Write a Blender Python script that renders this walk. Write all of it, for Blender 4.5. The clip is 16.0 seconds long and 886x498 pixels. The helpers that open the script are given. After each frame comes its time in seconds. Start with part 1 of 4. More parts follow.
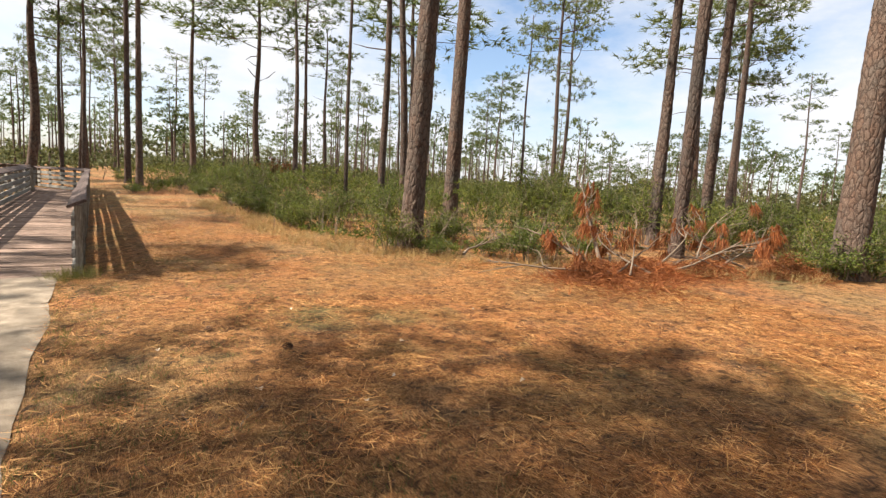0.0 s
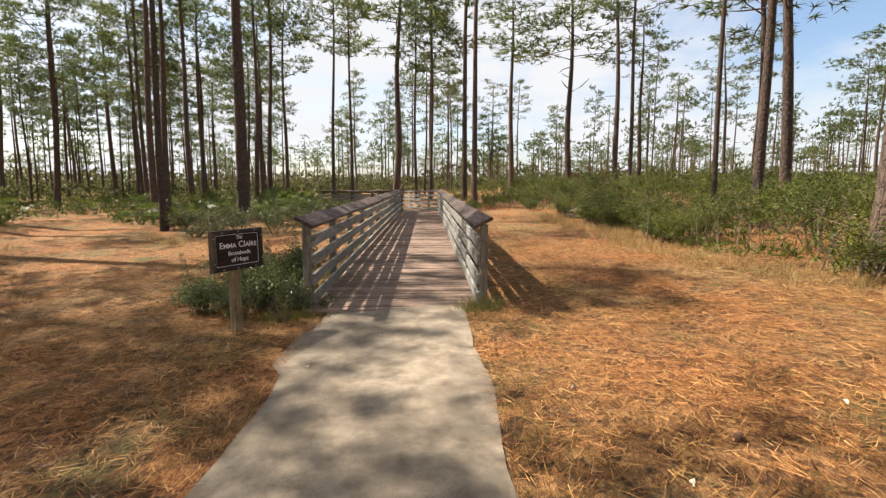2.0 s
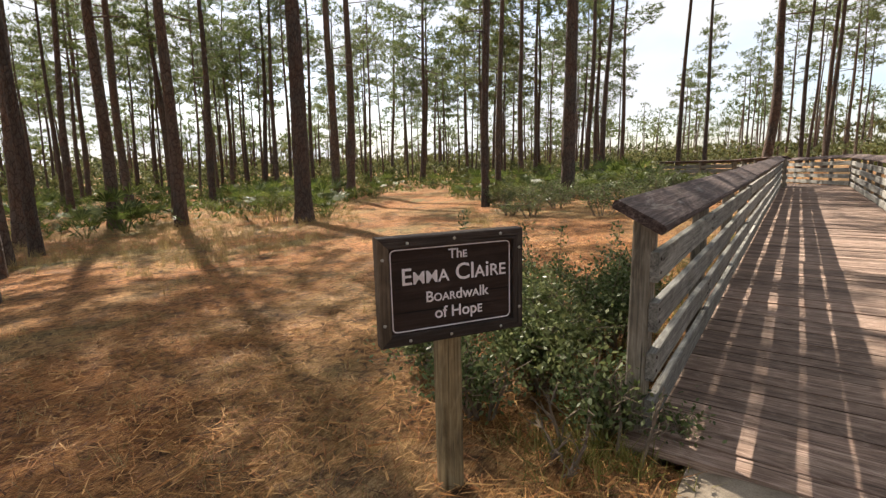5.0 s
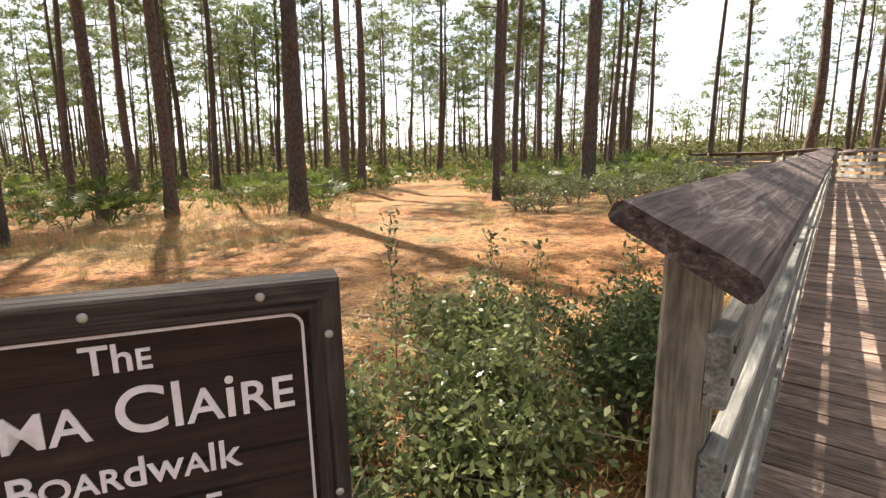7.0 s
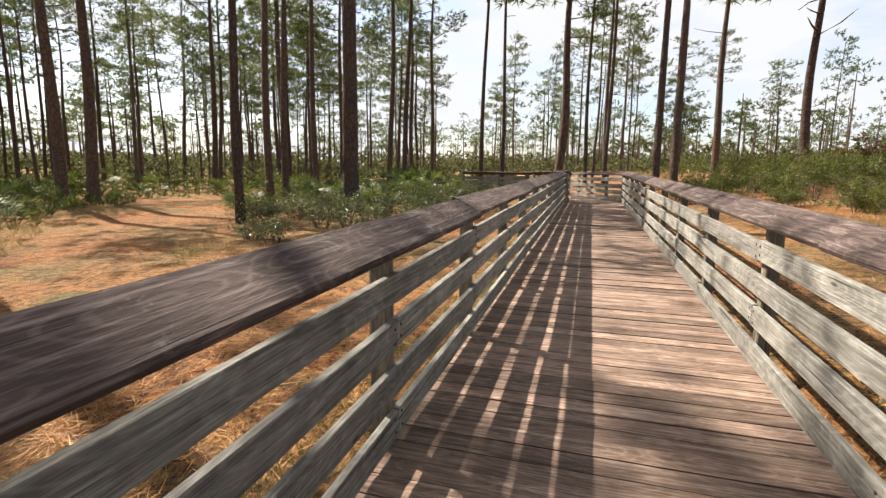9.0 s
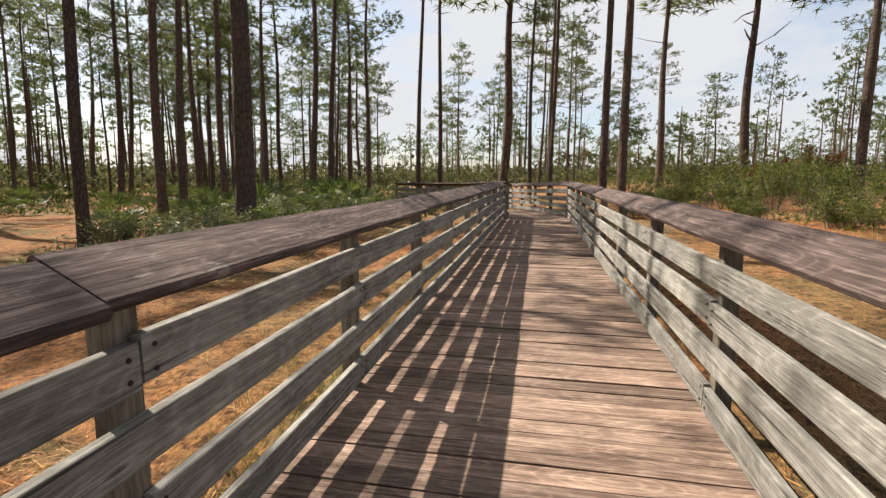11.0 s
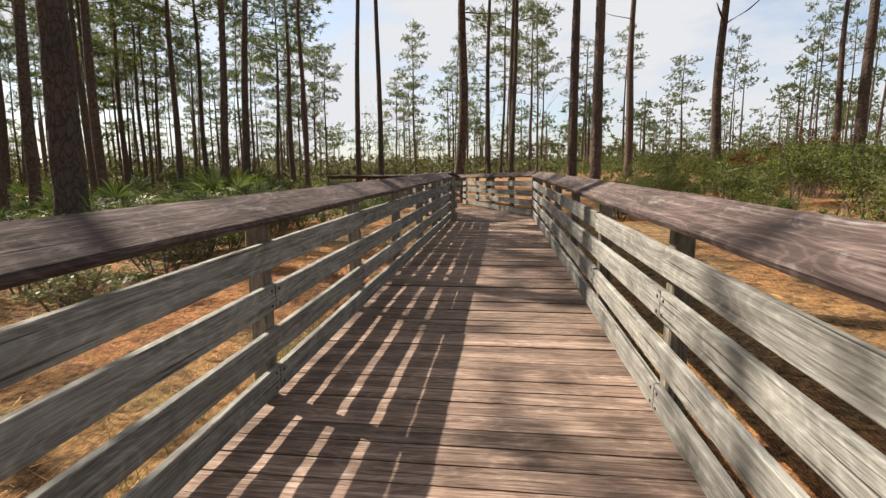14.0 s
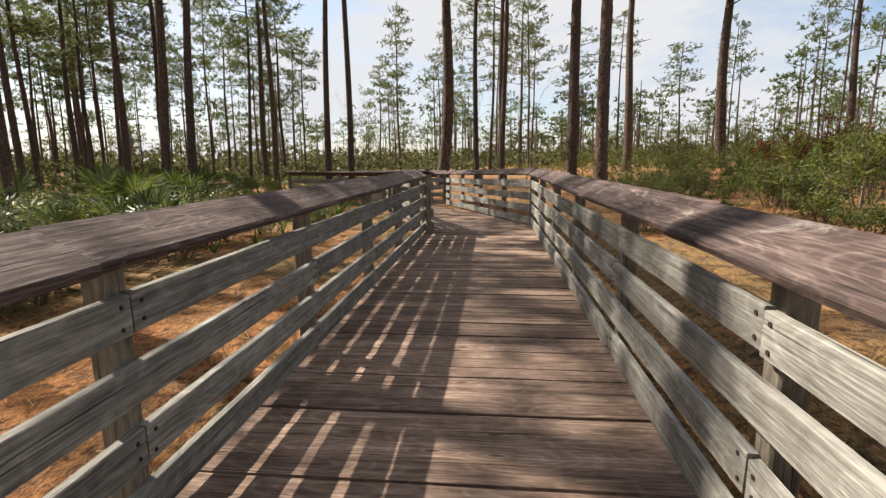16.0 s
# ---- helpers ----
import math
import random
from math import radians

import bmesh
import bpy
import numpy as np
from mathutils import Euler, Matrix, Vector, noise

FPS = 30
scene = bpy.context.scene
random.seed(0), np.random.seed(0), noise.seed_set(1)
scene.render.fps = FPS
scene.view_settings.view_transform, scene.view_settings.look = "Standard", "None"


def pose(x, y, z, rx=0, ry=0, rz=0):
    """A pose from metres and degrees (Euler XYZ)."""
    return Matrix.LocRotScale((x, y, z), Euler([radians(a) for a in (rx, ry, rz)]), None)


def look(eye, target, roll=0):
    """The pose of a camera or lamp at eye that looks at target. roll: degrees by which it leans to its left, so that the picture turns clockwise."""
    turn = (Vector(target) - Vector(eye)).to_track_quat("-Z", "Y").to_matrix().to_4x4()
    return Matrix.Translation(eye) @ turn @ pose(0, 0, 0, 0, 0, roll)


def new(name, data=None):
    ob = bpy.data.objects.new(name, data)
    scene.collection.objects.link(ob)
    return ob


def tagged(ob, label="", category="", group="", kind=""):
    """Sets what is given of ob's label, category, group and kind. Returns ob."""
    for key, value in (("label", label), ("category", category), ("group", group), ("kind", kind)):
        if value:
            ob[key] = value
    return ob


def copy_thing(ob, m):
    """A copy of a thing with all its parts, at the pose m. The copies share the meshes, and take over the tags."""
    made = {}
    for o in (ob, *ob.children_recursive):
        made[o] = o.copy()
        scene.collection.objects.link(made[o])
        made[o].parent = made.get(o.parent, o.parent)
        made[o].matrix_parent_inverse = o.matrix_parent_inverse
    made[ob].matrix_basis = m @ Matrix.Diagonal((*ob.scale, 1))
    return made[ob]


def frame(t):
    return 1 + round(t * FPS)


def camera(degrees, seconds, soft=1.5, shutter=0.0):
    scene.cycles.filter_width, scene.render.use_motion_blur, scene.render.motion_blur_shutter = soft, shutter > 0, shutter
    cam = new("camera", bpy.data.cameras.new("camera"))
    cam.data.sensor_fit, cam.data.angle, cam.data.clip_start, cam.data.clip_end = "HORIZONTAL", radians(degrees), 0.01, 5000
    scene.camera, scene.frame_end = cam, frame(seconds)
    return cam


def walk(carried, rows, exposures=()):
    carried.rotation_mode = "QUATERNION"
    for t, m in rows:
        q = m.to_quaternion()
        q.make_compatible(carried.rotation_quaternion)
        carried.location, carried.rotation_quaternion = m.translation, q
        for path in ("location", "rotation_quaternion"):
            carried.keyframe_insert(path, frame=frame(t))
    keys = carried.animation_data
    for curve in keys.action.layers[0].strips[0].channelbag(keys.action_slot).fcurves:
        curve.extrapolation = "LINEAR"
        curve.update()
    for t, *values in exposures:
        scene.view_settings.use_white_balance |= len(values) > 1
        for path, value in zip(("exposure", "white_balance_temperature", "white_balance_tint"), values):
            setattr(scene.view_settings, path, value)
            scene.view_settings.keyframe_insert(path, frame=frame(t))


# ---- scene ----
cam = camera(85.1, 16.0, soft=1.35)
METRES, EYE, TILT, LEAN, TURN = 18.5, 1.66, -1.78, -1.3, -36.0
ROWS = [
    (0.0, 0.0, 0.0, 0.0, 0.27, -5.43, -2.83),
    (0.5, -0.0328, 0.022, 0.0009, 7.4, -5.37, -2.76),
    (1.0, -0.0629, 0.0433, 0.0, 14.94, -5.38, -1.87),
    (1.5, -0.0914, 0.0655, -0.0016, 24.39, -5.58, -0.87),
    (2.0, -0.1225, 0.0874, -0.0028, 34.03, -5.13, -0.01),
    (2.5, -0.1534, 0.1084, -0.0007, 42.85, -4.89, 0.74),
    (3.0, -0.1794, 0.1326, 0.0001, 50.07, -4.98, 1.36),
    (3.5, -0.2064, 0.1554, 0.0002, 56.92, -5.76, 1.48),
    (4.0, -0.2294, 0.1813, -0.0016, 63.45, -6.34, 1.17),
    (4.5, -0.2538, 0.2004, -0.0037, 69.34, -7.11, 0.75),
    (7.0, -0.3338, 0.2617, -0.0077, 74.56, -8.89, -0.33),
    (7.5, -0.3376, 0.2871, -0.0012, 68.77, -9.04, -0.36),
    (8.0, -0.3467, 0.3172, 0.0021, 61.98, -8.59, -1.04),
    (8.5, -0.356, 0.35, 0.0056, 55.98, -7.95, -1.13),
    (9.0, -0.371, 0.3816, 0.0084, 52.67, -7.48, -1.06),
]
# on the boardwalk: eye, target, roll
ALONG = [
    (11.5, (-1.1, 13.034, 1.359), (-1.449, 14.983, 1.078), 0.2),
    (12, (-1.014, 13.619, 1.322), (-1.332, 15.573, 1.039), -0.0),
    (12.5, (-1.015, 14.232, 1.338), (-1.299, 16.192, 1.055), -0.2),
    (13, (-0.988, 14.842, 1.358), (-1.253, 16.802, 1.068), -0.3),
    (13.5, (-1.001, 15.477, 1.358), (-1.247, 17.439, 1.055), -0.3),
    (14, (-1.032, 16.153, 1.378), (-1.267, 18.113, 1.06), -0.4),
    (14.5, (-1.041, 16.822, 1.391), (-1.256, 18.783, 1.066), -0.5),
    (15, (-1.044, 17.503, 1.4), (-1.248, 19.464, 1.066), -0.5),
    (15.5, (-1.042, 18.149, 1.43), (-1.240, 20.1, 1.090), -0.4),
    (16, (-1.045, 18.795, 1.45), (-1.235, 20.742, 1.106), -0.5),
]
EXPOSURES = [(0, 1.45), (3.5, 1.25), (4.7, 1.35), (6.8, 2.15), (7.5, 2.15), (8.0, 1.95), (8.5, 1.6), (9.2, 1.34), (12, 1.12), (16, 1.16)]
walk(cam, [(t, pose(0, 0, EYE, TILT, LEAN, TURN) @ pose(METRES * x, METRES * y, METRES * z, 90 + pitch, roll, yaw)) for t, x, y, z, yaw, pitch, roll in ROWS] + [(t, look(eye, target, roll)) for t, eye, target, roll in ALONG], EXPOSURES)

# ---- light ----
SUN_FROM = Vector((-0.80, 0.36, 0.93)).normalized()
world = bpy.data.worlds.new("sky")
scene.world = world
world.use_nodes = True
wn, wl = world.node_tree.nodes, world.node_tree.links
wn.clear()
w_out = wn.new("ShaderNodeOutputWorld")
w_bg = wn.new("ShaderNodeBackground")
w_sky = wn.new("ShaderNodeTexSky")
w_sky.sky_type, w_sky.sun_disc = "NISHITA", False
w_sky.sun_elevation = math.asin(SUN_FROM.z)
w_sky.sun_rotation = math.atan2(SUN_FROM.x, SUN_FROM.y)
w_sky.dust_density, w_sky.ozone_density = 1.6, 1.2
w_co = wn.new("ShaderNodeTexCoord")
w_map = wn.new("ShaderNodeMapping")
w_map.inputs["Scale"].default_value = (1.0, 1.0, 2.6)
w_noise = wn.new("ShaderNodeTexNoise")
w_noise.inputs["Scale"].default_value = 2.3
w_noise.inputs["Detail"].default_value = 7.0
w_noise.inputs["Roughness"].default_value = 0.58
w_ramp = wn.new("ShaderNodeValToRGB")
w_ramp.color_ramp.elements[0].position, w_ramp.color_ramp.elements[1].position = 0.33, 0.56
w_mix = wn.new("ShaderNodeMixRGB")
w_mix.inputs["Color2"].default_value = (4.5, 4.55, 4.7, 1)
w_bg.inputs["Strength"].default_value = 0.082
wl.new(w_co.outputs["Generated"], w_map.inputs["Vector"])
wl.new(w_map.outputs["Vector"], w_noise.inputs["Vector"])
wl.new(w_noise.outputs["Fac"], w_ramp.inputs["Fac"])
wl.new(w_ramp.outputs["Color"], w_mix.inputs["Fac"])
wl.new(w_sky.outputs["Color"], w_mix.inputs["Color1"])
wl.new(w_mix.outputs["Color"], w_bg.inputs["Color"])
wl.new(w_bg.outputs["Background"], w_out.inputs["Surface"])
sun = new("sun", bpy.data.lights.new("sun", "SUN"))
sun.data.energy, sun.data.angle, sun.data.color = 5.0, radians(0.55), (1.0, 0.905, 0.77)
sun.matrix_world = look((0, 0, 40), Vector((0, 0, 40)) - SUN_FROM)


# ---- materials ----
def shader(name, rough=0.8):
    m = bpy.data.materials.new(name)
    m.use_nodes = True
    n, k = m.node_tree.nodes, m.node_tree.links
    b = n["Principled BSDF"]
    b.inputs["Roughness"].default_value = rough
    b.inputs["Specular IOR Level"].default_value = 0.3
    return m, n, k, b


def coords(n, k, scale=(1, 1, 1), kind="Object"):
    co, mp = n.new("ShaderNodeTexCoord"), n.new("ShaderNodeMapping")
    mp.inputs["Scale"].default_value = scale
    k.new(co.outputs[kind], mp.inputs["Vector"])
    return mp.outputs["Vector"]


def noise_tex(n, k, vec, scale, detail=4.0, rough=0.6, distort=0.0):
    t = n.new("ShaderNodeTexNoise")
    t.inputs["Scale"].default_value, t.inputs["Detail"].default_value = scale, detail
    t.inputs["Roughness"].default_value, t.inputs["Distortion"].default_value = rough, distort
    k.new(vec, t.inputs["Vector"])
    return t.outputs["Fac"]


def ramp(n, k, fac, stops):
    r = n.new("ShaderNodeValToRGB")
    e = r.color_ramp.elements
    while len(e) < len(stops):
        e.new(0.5)
    for s, (p, c) in zip(e, stops):
        s.position, s.color = p, (*c, 1)
    k.new(fac, r.inputs["Fac"])
    return r.outputs["Color"]


def mix(n, k, a, b, fac, mode="MIX"):
    x = n.new("ShaderNodeMixRGB")
    x.blend_type = mode
    for v, s in ((fac, "Fac"), (a, "Color1"), (b, "Color2")):
        if isinstance(v, (int, float)):
            x.inputs[s].default_value = v
        elif isinstance(v, tuple):
            x.inputs[s].default_value = (*v, 1)
        else:
            k.new(v, x.inputs[s])
    return x.outputs["Color"]


def bump(n, k, b, height, strength=0.5, dist=0.01):
    u = n.new("ShaderNodeBump")
    u.inputs["Strength"].default_value, u.inputs["Distance"].default_value = strength, dist
    k.new(height, u.inputs["Height"])
    k.new(u.outputs["Normal"], b.inputs["Normal"])


def shift_by_object(n, k, vec, amount=37.0):
    info, mul, add = n.new("ShaderNodeObjectInfo"), n.new("ShaderNodeMath"), n.new("ShaderNodeVectorMath")
    mul.operation, mul.inputs[1].default_value = "MULTIPLY", amount
    k.new(info.outputs["Random"], mul.inputs[0])
    k.new(vec, add.inputs[0])
    k.new(mul.outputs[0], add.inputs[1])
    return add.outputs["Vector"], info.outputs["Random"]


def stretched(n, k, v, grain_axis, along, across):
    mp = n.new("ShaderNodeMapping")
    mp.inputs["Scale"].default_value = [along if a == grain_axis else across for a in range(3)]
    k.new(v, mp.inputs["Vector"])
    return mp.outputs["Vector"]


def wood(name, dark, mid, light, grain_axis, rough=0.85, stain=(0.03, 0.02, 0.015), stain_at=0.6, vary=0.5, cracks=0.8, worn=None):
    """Weathered timber: fine raised grain along one axis, cathedral figure, knots, drying cracks, stains, a tone of its own for each piece."""
    m, n, k, b = shader(name, rough)
    v, rnd = shift_by_object(n, k, coords(n, k))
    fine = noise_tex(n, k, stretched(n, k, v, grain_axis, 3.0, 130.0), 1.0, 4, 0.7, 0.25)
    g = noise_tex(n, k, stretched(n, k, v, grain_axis, 1.6, 34.0), 1.0, 5, 0.65, 0.5)
    broad = noise_tex(n, k, stretched(n, k, v, grain_axis, 1.4, 7.0), 1.5, 4, 0.6, 1.2)
    patch = noise_tex(n, k, v, 6.5, 4, 0.6, 0.3)
    col = ramp(n, k, mix(n, k, g, fine, 0.5), [(0.375, dark), (0.50, mid), (0.63, light)])
    # figure of the growth rings, drawn round the knots
    kn = n.new("ShaderNodeTexVoronoi")
    kn.inputs["Scale"].default_value = 1.0
    k.new(stretched(n, k, v, grain_axis, 1.7, 6.5), kn.inputs["Vector"])
    rings = n.new("ShaderNodeMath")
    rings.operation = "SINE"
    rk = n.new("ShaderNodeMath")
    rk.operation = "MULTIPLY_ADD"
    rk.inputs[1].default_value = 46.0
    k.new(kn.outputs["Distance"], rk.inputs[0])
    wob = n.new("ShaderNodeMath")
    wob.operation, wob.inputs[1].default_value = "MULTIPLY", 9.0
    k.new(broad, wob.inputs[0])
    k.new(wob.outputs[0], rk.inputs[2])
    k.new(rk.outputs[0], rings.inputs[0])
    ringc = ramp(n, k, rings.outputs[0], [(0.0, tuple(c * 0.72 for c in mid)), (0.5, mid), (1.0, light)])
    col = mix(n, k, col, ringc, 0.24)
    knot = ramp(n, k, kn.outputs["Distance"], [(0.035, (1, 1, 1)), (0.085, (0, 0, 0))])
    col = mix(n, k, col, tuple(c * 0.55 for c in dark), mix(n, k, (0, 0, 0), knot, 0.85))
    blot = ramp(n, k, broad, [(stain_at - 0.12, (0, 0, 0)), (stain_at + 0.12, (1, 1, 1))])
    col = mix(n, k, col, stain, mix(n, k, (0, 0, 0), blot, 0.6))
    col = mix(n, k, col, ramp(n, k, patch, [(0.3, (0.70, 0.69, 0.67)), (0.65, (1.12, 1.12, 1.12))]), 1.0, "MULTIPLY")
    if worn:
        bare = noise_tex(n, k, stretched(n, k, v, grain_axis, 2.4, 8.0), 1.0, 6, 0.72, 0.6)
        col = mix(n, k, col, worn, ramp(n, k, bare, [(0.59, (0, 0, 0)), (0.70, (0.75, 0.75, 0.75))]))
    split = noise_tex(n, k, stretched(n, k, v, grain_axis, 1.1, 62.0), 1.0, 2, 0.4, 0.2)
    crack = ramp(n, k, split, [(0.285, (0.16, 0.15, 0.14)), (0.345, (1, 1, 1))])
    col = mix(n, k, col, crack, cracks, "MULTIPLY")
    tone = ramp(n, k, rnd, [(0.0, (1 - vary,) * 3), (1.0, (1.0, 1.0, 1.0))])
    col = mix(n, k, col, tone, 1.0, "MULTIPLY")
    k.new(col, b.inputs["Base Color"])
    bump(n, k, b, mix(n, k, mix(n, k, g, fine, 0.5), crack, 0.6, "MULTIPLY"), 1.0, 0.008)
    return m


M_RAIL = wood("weathered_grey_timber", (0.095, 0.089, 0.079), (0.268, 0.255, 0.229), (0.46, 0.443, 0.40), 1, vary=0.3, stain=(0.12, 0.108, 0.09), stain_at=0.68)
M_CAP = wood("dark_stained_timber", (0.032, 0.020, 0.018), (0.098, 0.064, 0.056), (0.28, 0.213, 0.192), 1, vary=0.25, stain=(0.032, 0.020, 0.018), stain_at=0.56, cracks=0.75, worn=(0.33, 0.295, 0.27))
M_DECK = wood("red_brown_deck_timber", (0.095, 0.056, 0.040), (0.285, 0.188, 0.142), (0.54, 0.41, 0.325), 0, vary=0.48, stain=(0.075, 0.048, 0.036), stain_at=0.62)
M_POST = wood("grey_post_timber", (0.10, 0.085, 0.065), (0.24, 0.205, 0.16), (0.36, 0.32, 0.26), 2, vary=0.2)
M_SIGNPOST = wood("yellowed_post_timber", (0.11, 0.075, 0.035), (0.26, 0.19, 0.10), (0.38, 0.30, 0.18), 2, vary=0.1)
M_SIGN = wood("dark_brown_sign_board", (0.022, 0.012, 0.009), (0.036, 0.020, 0.015), (0.052, 0.032, 0.025), 0, vary=0.05, stain=(0.02, 0.012, 0.01))
M_SIGNSIDE = wood("sun_bleached_sign_frame", (0.06, 0.042, 0.028), (0.14, 0.098, 0.066), (0.23, 0.17, 0.12), 0, vary=0.15)
M_SIGNFRAME = wood("dark_sign_frame", (0.018, 0.013, 0.011), (0.042, 0.030, 0.025), (0.085, 0.066, 0.056), 0, vary=0.15)


def plain(name, col, rough=0.6, metal=0.0, grain=60.0, amount=0.25):
    m, n, k, b = shader(name, rough)
    f = noise_tex(n, k, coords(n, k), grain, 5)
    k.new(mix(n, k, tuple(c * (1 - amount) for c in col), tuple(min(1, c * (1 + amount)) for c in col), f), b.inputs["Base Color"])
    b.inputs["Metallic"].default_value = metal
    bump(n, k, b, f, 0.2, 0.002)
    return m


M_PAINT = plain("faded_pale_paint", (0.72, 0.65, 0.67), 0.7)
M_SCREW = plain("galvanised_screw", (0.42, 0.40, 0.36), 0.45, 0.8)
M_RUST = plain("dark_nail_head", (0.05, 0.035, 0.03), 0.7, 0.5)


def bark_material():
    m, n, k, b = shader("pine_bark", 0.92)
    v, rnd = shift_by_object(n, k, coords(n, k))
    mp = n.new("ShaderNodeMapping")
    mp.inputs["Scale"].default_value = (1, 1, 0.42)
    k.new(v, mp.inputs["Vector"])
    vor = n.new("ShaderNodeTexVoronoi")
    vor.feature = "DISTANCE_TO_EDGE"
    vor.inputs["Scale"].default_value = 11.0
    wob = noise_tex(n, k, mp.outputs["Vector"], 9, 4)
    add = n.new("ShaderNodeVectorMath")
    add.operation = "ADD"
    sc = n.new("ShaderNodeVectorMath")
    sc.operation = "SCALE"
    sc.inputs["Scale"].default_value = 0.12
    k.new(wob, sc.inputs[0])
    k.new(mp.outputs["Vector"], add.inputs[0])
    k.new(sc.outputs["Vector"], add.inputs[1])
    k.new(add.outputs["Vector"], vor.inputs["Vector"])
    plate = n.new("ShaderNodeTexVoronoi")
    plate.inputs["Scale"].default_value = 11.0
    k.new(add.outputs["Vector"], plate.inputs["Vector"])
    fine = noise_tex(n, k, mp.outputs["Vector"], 55, 5, 0.7)
    big = noise_tex(n, k, v, 1.3, 3)
    col = ramp(n, k, fine, [(0.28, (0.036, 0.024, 0.018)), (0.5, (0.100, 0.068, 0.052)), (0.72, (0.24, 0.180, 0.145))])
    col = mix(n, k, col, mix(n, k, (0.14, 0.068, 0.040), (0.15, 0.125, 0.105), plate.outputs["Color"]), 0.42)
    col = mix(n, k, col, (0.085, 0.078, 0.070), ramp(n, k, big, [(0.45, (0, 0, 0)), (0.7, (0.7, 0.7, 0.7))]))
    crack = ramp(n, k, vor.outputs["Distance"], [(0.0, (0.45, 0.40, 0.38)), (0.12, (1, 1, 1))])
    col = mix(n, k, col, crack, 0.9, "MULTIPLY")
    col = mix(n, k, col, ramp(n, k, rnd, [(0, (0.62, 0.62, 0.64)), (1, (1.0, 0.97, 0.94))]), 1.0, "MULTIPLY")
    k.new(col, b.inputs["Base Color"])
    hgt = mix(n, k, ramp(n, k, vor.outputs["Distance"], [(0, (0, 0, 0)), (0.2, (1, 1, 1))]), fine, 0.35)
    bump(n, k, b, hgt, 0.9, 0.03)
    return m


M_BARK = bark_material()


def leaf_material(name, a, b_, c, trans=0.35, rough=0.5, patch=1.2):
    """Thin leaves: three tones by clump and by leaf, some light through."""
    m, n, k, b = shader(name, rough)
    geo = n.new("ShaderNodeNewGeometry")
    info = n.new("ShaderNodeObjectInfo")
    col = ramp(n, k, geo.outputs["Random Per Island"], [(0.0, a), (0.55, b_), (1.0, c)])
    f = noise_tex(n, k, coords(n, k), patch, 3)
    col = mix(n, k, col, ramp(n, k, f, [(0.3, (0.62, 0.66, 0.6)), (0.7, (1.15, 1.1, 1.0))]), 1.0, "MULTIPLY")
    col = mix(n, k, col, ramp(n, k, info.outputs["Random"], [(0.0, (0.72, 0.78, 0.72)), (1.0, (1.12, 1.06, 0.95))]), 1.0, "MULTIPLY")
    k.new(col, b.inputs["Base Color"])
    tr, ms = n.new("ShaderNodeBsdfTranslucent"), n.new("ShaderNodeMixShader")
    k.new(col, tr.inputs["Color"])
    ms.inputs["Fac"].default_value = trans
    k.new(b.outputs["BSDF"], ms.inputs[1])
    k.new(tr.outputs["BSDF"], ms.inputs[2])
    k.new(ms.outputs["Shader"], n["Material Output"].inputs["Surface"])
    return m


M_NEEDLE = leaf_material("green_pine_needles", (0.070, 0.100, 0.040), (0.13, 0.165, 0.062), (0.21, 0.235, 0.10), 0.5, 0.5, 0.7)
M_SHRUB = leaf_material("olive_green_shrub_leaves", (0.032, 0.050, 0.011), (0.110, 0.140, 0.028), (0.25, 0.27, 0.065), 0.45)
M_FARBRUSH = leaf_material("grey_green_brush", (0.055, 0.070, 0.030), (0.105, 0.122, 0.055), (0.17, 0.18, 0.09), 0.4, 0.6, 0.2)
M_GALL = leaf_material("dark_glossy_holly_leaves", (0.070, 0.098, 0.042), (0.165, 0.20, 0.088), (0.32, 0.34, 0.18), 0.4, 0.38)
M_PALM = leaf_material("bright_green_palmetto", (0.05, 0.075, 0.020), (0.095, 0.13, 0.034), (0.155, 0.185, 0.06), 0.35, 0.5)
M_STRAW = leaf_material("dry_tan_grass", (0.30, 0.19, 0.085), (0.43, 0.30, 0.15), (0.55, 0.43, 0.25), 0.35, 0.7)
M_LITTER = leaf_material("orange_brown_fallen_needles", (0.09, 0.032, 0.011), (0.40, 0.155, 0.048), (0.78, 0.44, 0.19), 0.12, 0.65, 0.9)
M_GRASSGREEN = leaf_material("olive_grass_blades", (0.14, 0.15, 0.04), (0.24, 0.23, 0.08), (0.34, 0.30, 0.13), 0.35, 0.6)
M_DEAD = leaf_material("rust_red_dead_needles", (0.15, 0.045, 0.016), (0.27, 0.085, 0.030), (0.42, 0.165, 0.062), 0.25, 0.7)
M_TWIG = plain("grey_brown_bare_twigs", (0.165, 0.125, 0.092), 0.9, 0, 14, 0.4)


